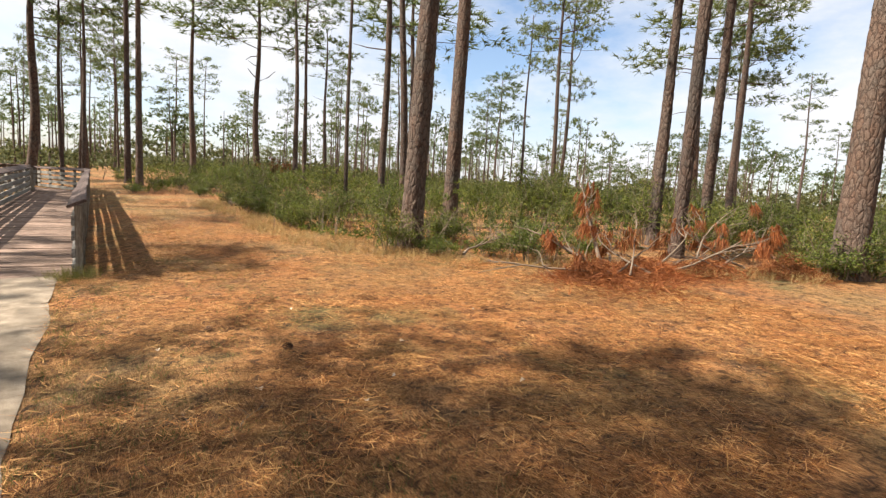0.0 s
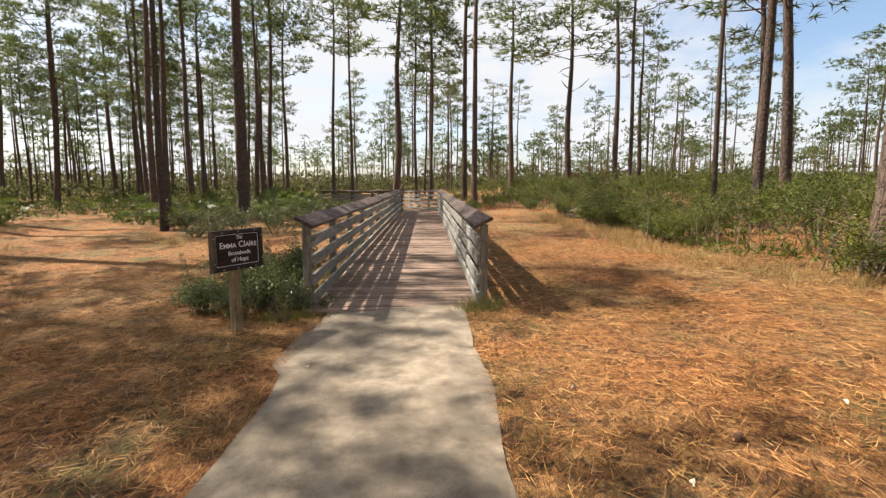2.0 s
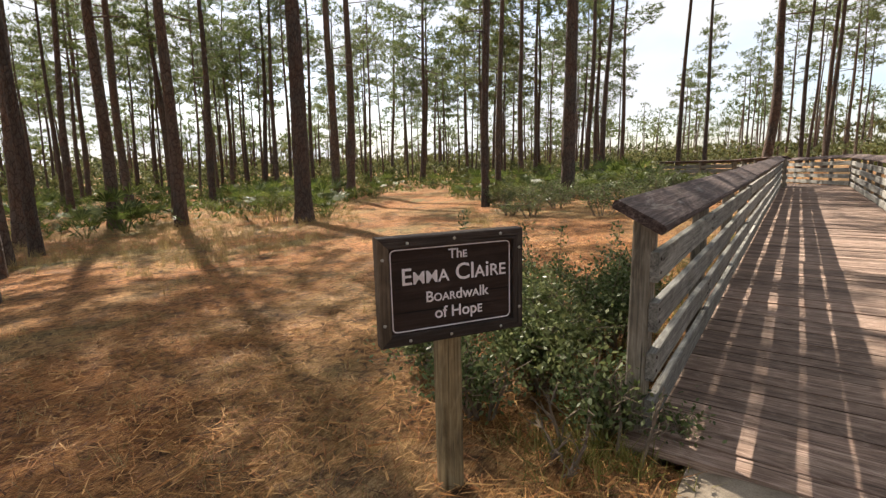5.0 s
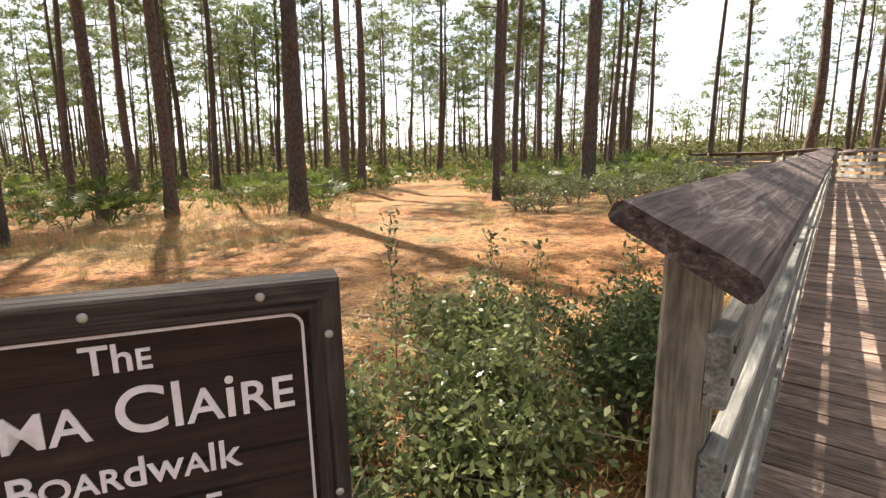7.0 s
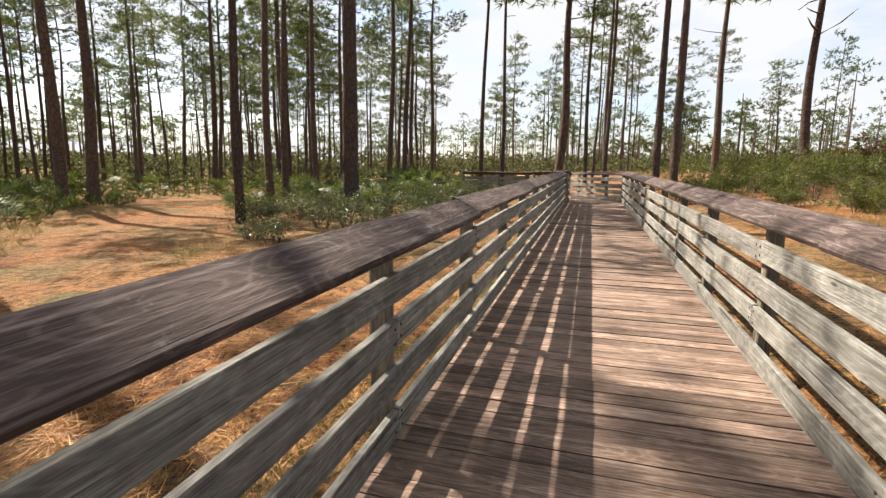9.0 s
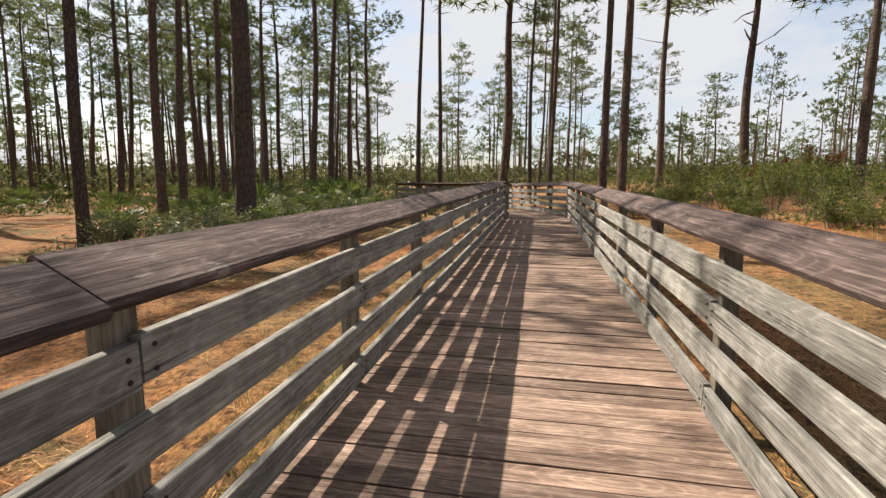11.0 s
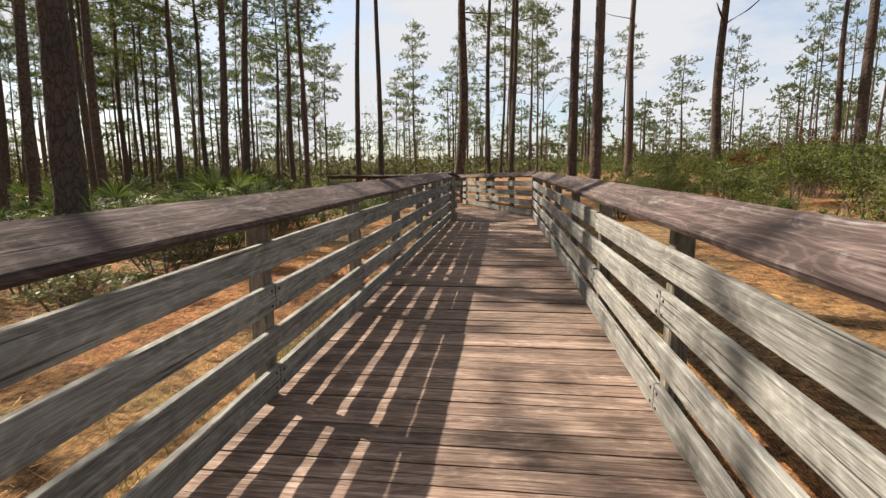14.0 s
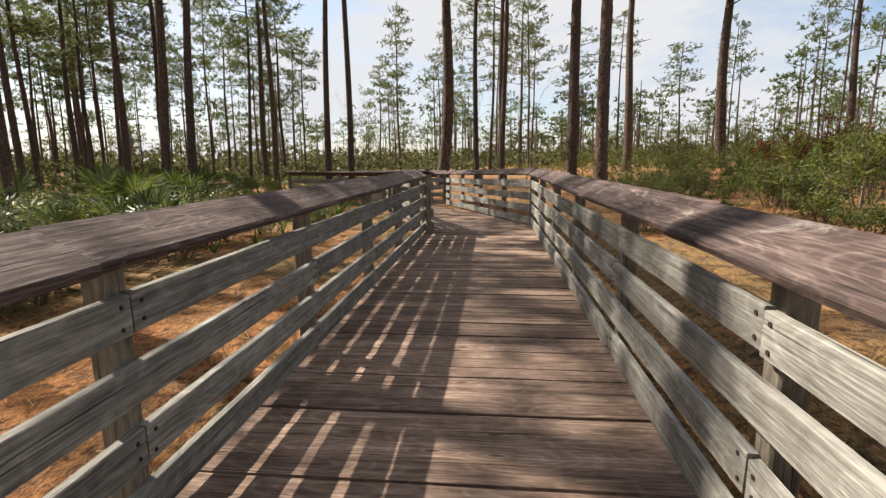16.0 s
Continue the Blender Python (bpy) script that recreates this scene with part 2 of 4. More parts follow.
def ground_material():
    m, n, k, b = shader("pine_straw_ground", 0.95)
    v = coords(n, k)
    strand = None
    for turn, off in ((0.5, 0), (1.7, 5), (2.6, 9), (3.6, 13)):
        mp = n.new("ShaderNodeMapping")
        mp.inputs["Rotation"].default_value = (0, 0, turn)
        mp.inputs["Location"].default_value = (off, off, 0)
        mp.inputs["Scale"].default_value = (55, 9, 9)
        k.new(v, mp.inputs["Vector"])
        s = noise_tex(n, k, mp.outputs["Vector"], 1.4, 4, 0.65, 2.2)
        strand = s if strand is None else mix(n, k, strand, s, 0.5, "OVERLAY")
    big = noise_tex(n, k, v, 0.33, 4, 0.55, 0.4)
    mid = noise_tex(n, k, v, 1.7, 4, 0.6, 0.3)
    straw = ramp(n, k, strand, [(0.28, (0.042, 0.016, 0.007)), (0.46, (0.29, 0.112, 0.034)), (0.66, (0.60, 0.29, 0.105))])
    tan = ramp(n, k, strand, [(0.22, (0.070, 0.038, 0.014)), (0.46, (0.27, 0.150, 0.054)), (0.72, (0.50, 0.33, 0.145))])
    duff = ramp(n, k, strand, [(0.25, (0.040, 0.027, 0.017)), (0.5, (0.105, 0.076, 0.046)), (0.75, (0.21, 0.165, 0.105))])
    green = ramp(n, k, strand, [(0.22, (0.045, 0.045, 0.015)), (0.5, (0.12, 0.115, 0.040)), (0.75, (0.22, 0.20, 0.085))])
    col = mix(n, k, straw, tan, ramp(n, k, big, [(0.42, (0, 0, 0)), (0.60, (1, 1, 1))]))
    col = mix(n, k, col, duff, ramp(n, k, mid, [(0.52, (0, 0, 0)), (0.70, (0.65, 0.65, 0.65))]))
    gpatch = noise_tex(n, k, v, 0.62, 3, 0.6, 0.5)
    col = mix(n, k, col, green, ramp(n, k, gpatch, [(0.54, (0, 0, 0)), (0.68, (0.85, 0.85, 0.85))]))
    clump = noise_tex(n, k, v, 9.0, 5, 0.7, 0.8)
    col = mix(n, k, col, ramp(n, k, clump, [(0.36, (0.22, 0.20, 0.185)), (0.56, (1.2, 1.2, 1.2))]), 0.95, "MULTIPLY")
    k.new(col, b.inputs["Base Color"])
    bump(n, k, b, mix(n, k, strand, clump, 0.5), 1.0, 0.075)
    return m


M_GROUND = ground_material()


def concrete_material():
    m, n, k, b = shader("worn_sandy_concrete", 0.9)
    v = coords(n, k)
    fine, mid, big = noise_tex(n, k, v, 160, 4), noise_tex(n, k, v, 5.5, 5, 0.62), noise_tex(n, k, v, 1.1, 4, 0.6, 0.4)
    col = ramp(n, k, mid, [(0.3, (0.125, 0.100, 0.075)), (0.47, (0.215, 0.172, 0.127)), (0.7, (0.33, 0.275, 0.21))])
    col = mix(n, k, col, (0.115, 0.09, 0.065), ramp(n, k, big, [(0.46, (0, 0, 0)), (0.72, (0.75, 0.75, 0.75))]))
    grit = ramp(n, k, fine, [(0.35, (0.72, 0.7, 0.68)), (0.62, (1.08, 1.08, 1.08))])
    k.new(mix(n, k, col, grit, 0.8, "MULTIPLY"), b.inputs["Base Color"])
    bump(n, k, b, mix(n, k, fine, mid, 0.5), 0.45, 0.006)
    return m


M_CONCRETE = concrete_material()


# ---- building helpers ----
def mesh(name, verts, faces, material, smooth=False):
    me = bpy.data.meshes.new(name)
    me.from_pydata([tuple(v) for v in verts], [], faces)
    me.materials.append(material)
    if smooth:
        me.polygons.foreach_set("use_smooth", [True] * len(me.polygons))
    me.update()
    return me


def part(name, me, parent, label="", m=None):
    ob = new(name, me)
    ob.parent = parent
    if m is not None:
        ob.matrix_basis = m
    return tagged(ob, label)


def bm_mesh(name, bm, material):
    me = bpy.data.meshes.new(name)
    bmesh.ops.recalc_face_normals(bm, faces=bm.faces[:])
    bm.to_mesh(me)
    bm.free()
    me.materials.append(material)
    return me


def board_mesh(name, sx, sy, sz, material, edge=0.005):
    """A sawn board with eased edges, centred on its origin."""
    bm = bmesh.new()
    bmesh.ops.create_cube(bm, size=1.0)
    bmesh.ops.scale(bm, vec=(sx, sy, sz), verts=bm.verts)
    if edge:
        bmesh.ops.bevel(bm, geom=bm.edges[:], offset=edge, segments=1, affect="EDGES")
    return bm_mesh(name, bm, material)


def tube(verts, faces, pts, radii, sides=6, cap=True):
    """Adds a tapered tube along points to the vertex and face lists."""
    base = len(verts)
    for i, p in enumerate(pts):
        a, b = pts[max(0, i - 1)], pts[min(len(pts) - 1, i + 1)]
        d = (b - a).normalized()
        u = d.cross(Vector((0.31, 0.95, 0.08))).normalized()
        w = d.cross(u)
        for s in range(sides):
            an = 2 * math.pi * s / sides
            verts.append(p + (u * math.cos(an) + w * math.sin(an)) * radii[i])
    for i in range(len(pts) - 1):
        for s in range(sides):
            a, b = base + i * sides + s, base + i * sides + (s + 1) % sides
            faces.append((a, b, b + sides, a + sides))
    if cap:
        faces.append(tuple(base + (len(pts) - 1) * sides + s for s in range(sides)))


def clamp(v, lo, hi):
    return max(lo, min(hi, v))


def ground_z(x, y):
    """The lie of the land: a slight rise to the far right, small hummocks."""
    z = 0.013 * clamp(y - 4.0, 0, 60) + 0.036 * clamp(x, -16, 16)
    near = clamp((math.hypot(x + 1.2, y - 12) - 2.0) / 8, 0, 1) if y > 8 else clamp((abs(x + 1.2) - 1.2) / 6, 0, 1)
    z += near * 0.10 * noise.noise((x * 0.22, y * 0.22, 3.1)) + 0.035 * near * noise.noise((x * 0.9, y * 0.9, 7.7))
    z += 0.012 * noise.noise((x * 2.3, y * 2.3, 1.3))
    if y > 8.3:
        under = clamp(1.6 - abs(x + 1.26 + max(0.0, y - 28) * 0.36) / 1.3, 0, 1) * clamp((y - 8.3) / 0.3, 0, 1)
        z -= under * (0.16 + max(0.0, z - 0.013 * (y - 4) + 0.045))
    return z


def deck_z(y):
    return 0.035 + 0.011 * (clamp(y, 8.3, 40) - 8.3)


# ---- ground and path ----
def axis(knots):
    out = []
    for (a, s), (b, _) in zip(knots, knots[1:]):
        out += list(np.arange(a, b - 1e-6, s))
    return out + [knots[-1][0]]


def build_ground():
    xs = axis([(-600, 60), (-120, 12), (-36, 2), (-14, 0.7), (-7, 0.22), (8, 0.6), (20, 2), (40, 12), (120, 60), (600, 60)])
    ys = axis([(-600, 60), (-60, 10), (-10, 1.2), (0, 0.22), (14, 0.4), (32, 1.5), (62, 10), (140, 60), (600, 60)])
    verts = [(x, y, ground_z(x, y)) for y in ys for x in xs]
    w = len(xs)
    faces = [(j * w + i, j * w + i + 1, j * w + i + 1 + w, j * w + i + w) for j in range(len(ys) - 1) for i in range(w - 1)]
    tagged(new("ground", mesh("ground", verts, faces, M_GROUND, True)), "forest floor of orange pine straw and dry grass", "ground", kind="structure")


build_ground()


def build_path():
    """The concrete walk: a slab with ragged, overgrown edges up to the boards."""
    bm = bmesh.new()
    rows = []
    for i in range(49):
        y = -3.2 + 11.66 * i / 48
        left = -2.08 - 0.10 * noise.noise((y * 1.1, 0, 0)) - 0.05 * noise.noise((y * 4.7, 2, 0)) - (0.14 if 6.6 < y < 7.6 else 0)
        right = -0.42 + 0.07 * noise.noise((y * 0.9, 9, 0)) + 0.03 * noise.noise((y * 5.2, 4, 0))
        if y < 3.5:
            left -= 0.05 * (3.5 - y)
            right += 0.02 * (3.5 - y)
        row = []
        for j in range(9):
            x = left + (right - left) * j / 8
            row.append(bm.verts.new((x, y, 0.013 * max(0, y - 4) + 0.036 * x + 0.024 - (0.016 if j in (0, 8) else 0))))
        rows.append(row)
    for a, b in zip(rows, rows[1:]):
        for j in range(8):
            bm.faces.new((a[j], a[j + 1], b[j + 1], b[j]))
    edge = [e for e in bm.edges if e.is_boundary]
    down = bmesh.ops.extrude_edge_only(bm, edges=edge)["geom"]
    for v in down:
        if isinstance(v, bmesh.types.BMVert):
            v.co.z -= 0.10
    me = bm_mesh("path", bm, M_CONCRETE)
    tagged(new("path", me), "worn pale concrete footpath leading to the boardwalk", "path", kind="structure")


build_path()

# ---- boardwalk ----
LEFT, RIGHT, START, BEND = -2.25, -0.26, 8.45, 28.2
SLOPE = math.degrees(math.atan(0.011))
boardwalk = tagged(new("boardwalk"), "weathered timber boardwalk with plank deck and low sloping handrails", "boardwalk", kind="structure")
rng = random.Random(4)


def segment_matrix(origin, heading):
    return Matrix.Translation((origin[0], origin[1], 0)) @ Matrix.Rotation(radians(heading), 4, "Z")


# across (local x), along (local y): origin is the inner foot of the right rail
HEAD2, HEAD3 = 20.0, 62.0
O1 = (RIGHT, START)
O2 = (RIGHT, BEND)
O3 = (RIGHT - 6.4 * math.sin(radians(HEAD2)), BEND + 6.4 * math.cos(radians(HEAD2)))
WIDTH = RIGHT - LEFT


def warp_plank(seed):
    """A deck board that is slightly cupped and crooked, its ends not quite square."""
    r = random.Random(seed)
    bm = bmesh.new()
    n = 8
    prof = [(-0.0692, -0.019), (-0.0675, 0.0172), (-0.02, 0.0185), (0.02, 0.0185), (0.0675, 0.0172), (0.0692, -0.019)]
    bow, cup = r.uniform(-0.004, 0.004), r.uniform(-0.003, 0.003)
    rows = []
    for i in range(n + 1):
        x = -1.1 + 2.2 * i / n
        dy = bow * math.cos(x * 1.4) + r.uniform(-0.0012, 0.0012)
        rows.append([bm.verts.new((x, y + dy, z + cup * (1 if abs(y) > 0.05 else 0) + r.uniform(-0.0012, 0.0012))) for y, z in prof])
    for a, b in zip(rows, rows[1:]):
        for j in range(6):
            bm.faces.new((a[j], a[(j + 1) % 6], b[(j + 1) % 6], b[j]))
    bm.faces.new(rows[0])
    bm.faces.new(rows[-1][::-1])
    return bm_mesh("plank", bm, M_DECK)


PLANKS = [warp_plank(s) for s in range(10)]


def lay_deck(frame_m, length, name_label, z0, slope, first=0.0):
    deck = part("deck", None, boardwalk, name_label)
    y = first + 0.07
    while y < length:
        m = frame_m @ pose(-WIDTH / 2 + rng.uniform(-0.008, 0.008), y, z0 + slope * y - 0.019 + rng.uniform(-0.0035, 0.0035), rng.uniform(-0.3, 0.3), 0, rng.uniform(-0.12, 0.12))
        if rng.random() < 0.5:
            m = m @ Matrix.Rotation(math.pi, 4, "Z")
        part("plank", rng.choice(PLANKS), deck, m=m)
        y += 0.1395 + rng.uniform(-0.001, 0.0025)
    for x in (-1.95, -1.0, -0.05):
        me = board_mesh("joist", 0.045, length, 0.19, M_POST, 0)
        part("joist", me, deck, m=frame_m @ pose(x, length / 2 + first / 2, z0 + slope * length / 2 - 0.135, math.degrees(math.atan(slope)), 0, 0))


def rail_board(length, seed):
    """One two-by-six of a side rail, slightly bowed, its ends weathered."""
    r = random.Random(seed)
    bm = bmesh.new()
    n = 10
    prof = [(-0.019, -0.066), (-0.019, 0.066), (-0.015, 0.070), (0.015, 0.070), (0.019, 0.066), (0.019, -0.066), (0.015, -0.070), (-0.015, -0.070)]
    bow, sag = r.uniform(-0.006, 0.006), r.uniform(-0.005, 0.003)
    rows = []
    for i in range(n + 1):
        y = length * (i / n - 0.5)
        c = math.cos(math.pi * (i / n - 0.5))
        rows.append([bm.verts.new((x + bow * c, y, z + sag * c + r.uniform(-0.001, 0.001))) for x, z in prof])
    for a, b in zip(rows, rows[1:]):
        for j in range(8):
            bm.faces.new((a[j], a[(j + 1) % 8], b[(j + 1) % 8], b[j]))
    bm.faces.new(rows[0])
    bm.faces.new(rows[-1][::-1])
    return bm_mesh("rail_board", bm, M_RAIL)


def cap_board(length, seed, w=0.245, t=0.042):
    """One cap board with rounded, worn edges."""
    r = random.Random(seed)
    bm = bmesh.new()
    n = max(4, int(length / 0.3))
    h = w / 2
    prof = [(-h, -t / 2 + 0.008), (-h, t / 2 - 0.010), (-h + 0.010, t / 2), (-h / 2, t / 2 + 0.001), (h / 2, t / 2 + 0.001), (h - 0.012, t / 2), (h, t / 2 - 0.012), (h, -t / 2 + 0.010), (h - 0.008, -t / 2), (-h + 0.008, -t / 2)]
    rows = []
    for i in range(n + 1):
        y = length * (i / n - 0.5)
        rows.append([bm.verts.new((x + 0.004 * noise.noise((y * 2, x * 9, seed)), y, z + 0.004 * noise.noise((y * 2.5, x * 12, seed + 5.0)))) for x, z in prof])
    for a, b in zip(rows, rows[1:]):
        for j in range(len(prof)):
            bm.faces.new((a[j], a[(j + 1) % len(prof)], b[(j + 1) % len(prof)], b[j]))
    bm.faces.new(rows[0])
    bm.faces.new(rows[-1][::-1])
    return bm_mesh("cap_board", bm, M_CAP)


BOARD_TOPS = (0.178, 0.412, 0.646, 0.876)
CAP_TILT = 27.0


def nail_mesh():
    bm = bmesh.new()
    bmesh.ops.create_cone(bm, cap_ends=True, segments=8, radius1=0.009, radius2=0.007, depth=0.005)
    return bm_mesh("nail", bm, M_RUST)


NAIL = nail_mesh()


def build_rail(frame_m, side, posts, z0, slope, label, cap_joints, nails=False, post_z=1.02):
    """A handrail along local y at local x: side is -1 for the left (x = -WIDTH) and 1 for the right (x = 0).
    Posts stand outside, four boards are nailed to their inner faces, a cap slopes inwards on top."""
    rail = part("railing", None, boardwalk, label)
    x0 = -WIDTH if side < 0 else 0.0
    post_me = board_mesh("post", 0.092, 0.092, 1.62, M_POST, 0.008)
    deg = math.degrees(math.atan(slope))
    for i, y in enumerate(posts):
        part("post", post_me, rail, m=frame_m @ pose(x0 + side * 0.086, y + (0.05 if i == 0 else 0), z0 + slope * y + post_z - 0.81, rng.uniform(-0.6, 0.6), rng.uniform(-0.6, 0.6), rng.choice((0, 90, 180, 270))))
    for j, top in enumerate(BOARD_TOPS):
        marks = [posts[0]] + [p for i, p in enumerate(posts[1:-1], 1) if i % 2 == j % 2] + [posts[-1]]
        for i, (a, b) in enumerate(zip(marks, marks[1:])):
            me = rail_board(b - a - 0.006, i * 7 + j + (50 if side > 0 else 0))
            y = (a + b) / 2
            dz = rng.uniform(-0.012, 0.012)
            ob = part("rail_board", me, rail, m=frame_m @ pose(x0 + side * 0.0195 + rng.uniform(-0.003, 0.003), y, z0 + slope * y + top - 0.07 + dz, deg + rng.uniform(-0.2, 0.2), rng.uniform(-1.2, 1.2), 0))
            if nails:
                for e in (-1, 1):
                    for h in (-0.035, 0.035):
                        part("nail", NAIL, ob, m=pose(-side * 0.0205, e * ((b - a) / 2 - 0.035 - rng.uniform(0, 0.014)), h + rng.uniform(-0.008, 0.008), 0, 90, 0))
    for i, (a, b) in enumerate(zip(cap_joints, cap_joints[1:])):
        y = (a + b) / 2
        me = cap_board(b - a - 0.004, i + (20 if side > 0 else 0))
        part("cap_board", me, rail, "dark worn sloping cap board", frame_m @ pose(x0 + side * 0.055 + rng.uniform(-0.003, 0.003), y, z0 + slope * y + 1.045, deg + rng.uniform(-0.15, 0.15), -side * CAP_TILT + rng.uniform(-0.8, 0.8), 0))
    return rail


F1 = segment_matrix(O1, 0)
F1L = segment_matrix(O1, -0.18)
F2 = segment_matrix(O2, HEAD2)
F3 = segment_matrix(O3, HEAD3)
TURN2, TURN3 = WIDTH * math.tan(radians(HEAD2 / 2)), WIDTH * math.tan(radians((HEAD3 - HEAD2) / 2))
L1, L2, L3 = BEND - START, 6.4, 4.95
FALL = -0.018
STEP = 1.68
posts_l = [0.0] + [STEP * i for i in range(1, 12)] + [L1 - TURN2]
posts_r = [0.0] + [STEP * i for i in range(1, 12)] + [L1]
lay_deck(F1, L1 - 0.1, "red-brown weathered deck planks", deck_z(START), 0.011, -0.10)
lay_deck(F2, L2, "weathered deck planks past the bend", deck_z(BEND), FALL, 0.0)
lay_deck(F3, L3, "distant deck planks", deck_z(BEND) + FALL * L2, 0.0, -0.2)
build_rail(F1L, -1, posts_l, deck_z(START), 0.011, "grey timber side rail with dark cap, in shade", [-0.13, 4.9, 8.3, 11.6, 16.4, L1 - TURN2], True)
build_rail(F1, 1, posts_r, deck_z(START), 0.011, "sunlit grey timber side rail with dark cap", [-0.06, 4.0, 7.4, 12.4, 16.2, L1], True)
build_rail(F2, 1, [0.05, 1.6, 3.2, 4.8, L2], deck_z(BEND), FALL, "timber side rail past the bend", [0.0, 3.2, L2])
build_rail(F2, -1, [-TURN2 + 0.05, 1.3, 2.9, 4.5, L2 - TURN3], deck_z(BEND), FALL, "timber side rail past the bend", [-TURN2, 2.9, L2 - TURN3])
build_rail(F3, 1, [0.05, 1.65, 3.3, L3], deck_z(BEND) + FALL * L2, 0.0, "distant timber side rail", [0.0, L3])
build_rail(F3, -1, [-TURN3 + 0.05, 0.9, 2.6, L3], deck_z(BEND) + FALL * L2, 0.0, "distant timber side rail", [-TURN3, L3])


# ---- sign ----
SIGN_AT = (-2.918, 7.751)


def text_mesh(body, small, size, wide, depth=0.003):
    """Letters in the built-in font; letters of the set small are drawn as small capitals."""
    cu = bpy.data.curves.new("letters", "FONT")
    cu.body = body
    cu.align_x, cu.align_y, cu.size, cu.extrude = "CENTER", "CENTER", size, depth
    cu.small_caps_scale = 0.74
    cu.offset = 0.0006
    for i, c in enumerate(body):
        cu.body_format[i].use_small_caps = i in small
    ob = bpy.data.objects.new("letters", cu)
    scene.collection.objects.link(ob)
    bpy.context.view_layer.update()
    me = bpy.data.meshes.new_from_object(ob.evaluated_get(bpy.context.evaluated_depsgraph_get()))
    bpy.data.objects.remove(ob)
    xs = [v.co.x for v in me.vertices]
    k = wide / (max(xs) - min(xs))
    me.transform(Matrix.Diagonal((k, k, 1, 1)))
    me.materials.clear()
    me.materials.append(M_PAINT)
    return me


def build_sign():
    gx, gy = SIGN_AT
    gz = ground_z(gx, gy)
    root = tagged(new("sign"), "dark brown framed wooden sign with pale lettering on a square post", "sign")
    root.matrix_basis = pose(gx, gy, gz - 0.02, 0, 0, SIGN_TURN)
    part("sign_post", board_mesh("sign_post", 0.092, 0.092, 0.78, M_SIGNPOST, 0.006), root, "yellowed square timber post", pose(0, 0, 0.37))
    w, h, c, fr = 0.61, 0.42, 0.932, 0.044
    part("panel", board_mesh("panel", w - 0.04, 0.028, h - 0.04, M_SIGN, 0.002), root, "", pose(0, -0.066, c))

    def mitred(name, length, turn, x, z, screws, timber=M_SIGNFRAME, label=""):
        """One side of the frame, its ends cut at 45 degrees."""
        bm = bmesh.new()
        prof = [(-0.027, 0.0), (-0.030, 0.004), (-0.030, fr - 0.004), (-0.026, fr), (0.028, fr), (0.028, 0.0)]
        rows = [[bm.verts.new((s * (length / 2 - (fr - v)), y, v - fr / 2)) for y, v in prof] for s in (-1, 1)]
        for k in range(6):
            bm.faces.new((rows[0][k], rows[0][(k + 1) % 6], rows[1][(k + 1) % 6], rows[1][k]))
        bm.faces.new(rows[0])
        bm.faces.new(rows[1][::-1])
        ob = part(name, bm_mesh(name, bm, timber), root, label, pose(x, -0.070, c + z) @ pose(0, 0, 0, 0, turn, 0))
        for s in screws:
            part("screw", SCREW, ob, "", pose(s, -0.0315, rng.uniform(-0.004, 0.006), 90, 0, 0))

    mitred("frame_rail", w, 0, 0, h / 2 - fr / 2, (-0.19, 0.0, 0.2))
    mitred("frame_rail", w, 180, 0, -h / 2 + fr / 2, (-0.2, 0.02, 0.19))
    mitred("frame_stile", h, 90, w / 2 - fr / 2, 0, (-0.13, 0.12))
    mitred("frame_stile", h, -90, -w / 2 + fr / 2, 0, (-0.12, 0.13), M_SIGNSIDE, "sun-bleached brown side of the frame")
    iw, ih = w / 2 - fr - 0.007, h / 2 - fr - 0.005
    bm, ring = bmesh.new(), []
    for cx, cz, a0 in ((iw, ih, 0), (-iw, ih, 90), (-iw, -ih, 180), (iw, -ih, 270)):
        hx, hz = cx - math.copysign(0.02, cx), cz - math.copysign(0.02, cz)
        for q in range(6):
            a = radians(a0 + 18 * q)
            ring.append([bm.verts.new((hx + rr * math.cos(a), y, hz + rr * math.sin(a))) for rr, y in ((0.02, 0.0), (0.02, -0.003), (0.0158, -0.003), (0.0158, 0.0))])
    for a, b in zip(ring, ring[1:] + ring[:1]):
        for q in range(4):
            bm.faces.new((a[q], a[(q + 1) % 4], b[(q + 1) % 4], b[q]))
    part("painted_border", bm_mesh("painted_border", bm, M_PAINT), root, "thin pale painted border", pose(0, -0.079, c))
    lines = (("The", {2}, 0.054, 0.126, 0.022, 0.079), ("Emma Claire", {1, 2, 3, 7, 9, 10}, 0.083, 0.050, 0.010, 0.442), ("Boardwalk", {1, 2, 3, 6}, 0.060, -0.036, 0.018, 0.270), ("of Hope", {6}, 0.058, -0.104, 0.022, 0.205))
    for body, small, size, z, x, wide in lines:
        part("lettering", text_mesh(body, small, size, wide), root, "pale painted lettering", pose(x, -0.0795, c + z, 90, 0, 0))


bm_ = bmesh.new()
bmesh.ops.create_uvsphere(bm_, u_segments=10, v_segments=6, radius=0.0065)
bmesh.ops.scale(bm_, vec=(1, 1, 0.5), verts=bm_.verts)
SCREW = bm_mesh("screw", bm_, M_SCREW)
SIGN_TURN = 58.0
build_sign()


# ---- trees ----
LEAN_ALL = Matrix.Rotation(radians(-1.6), 4, "X")


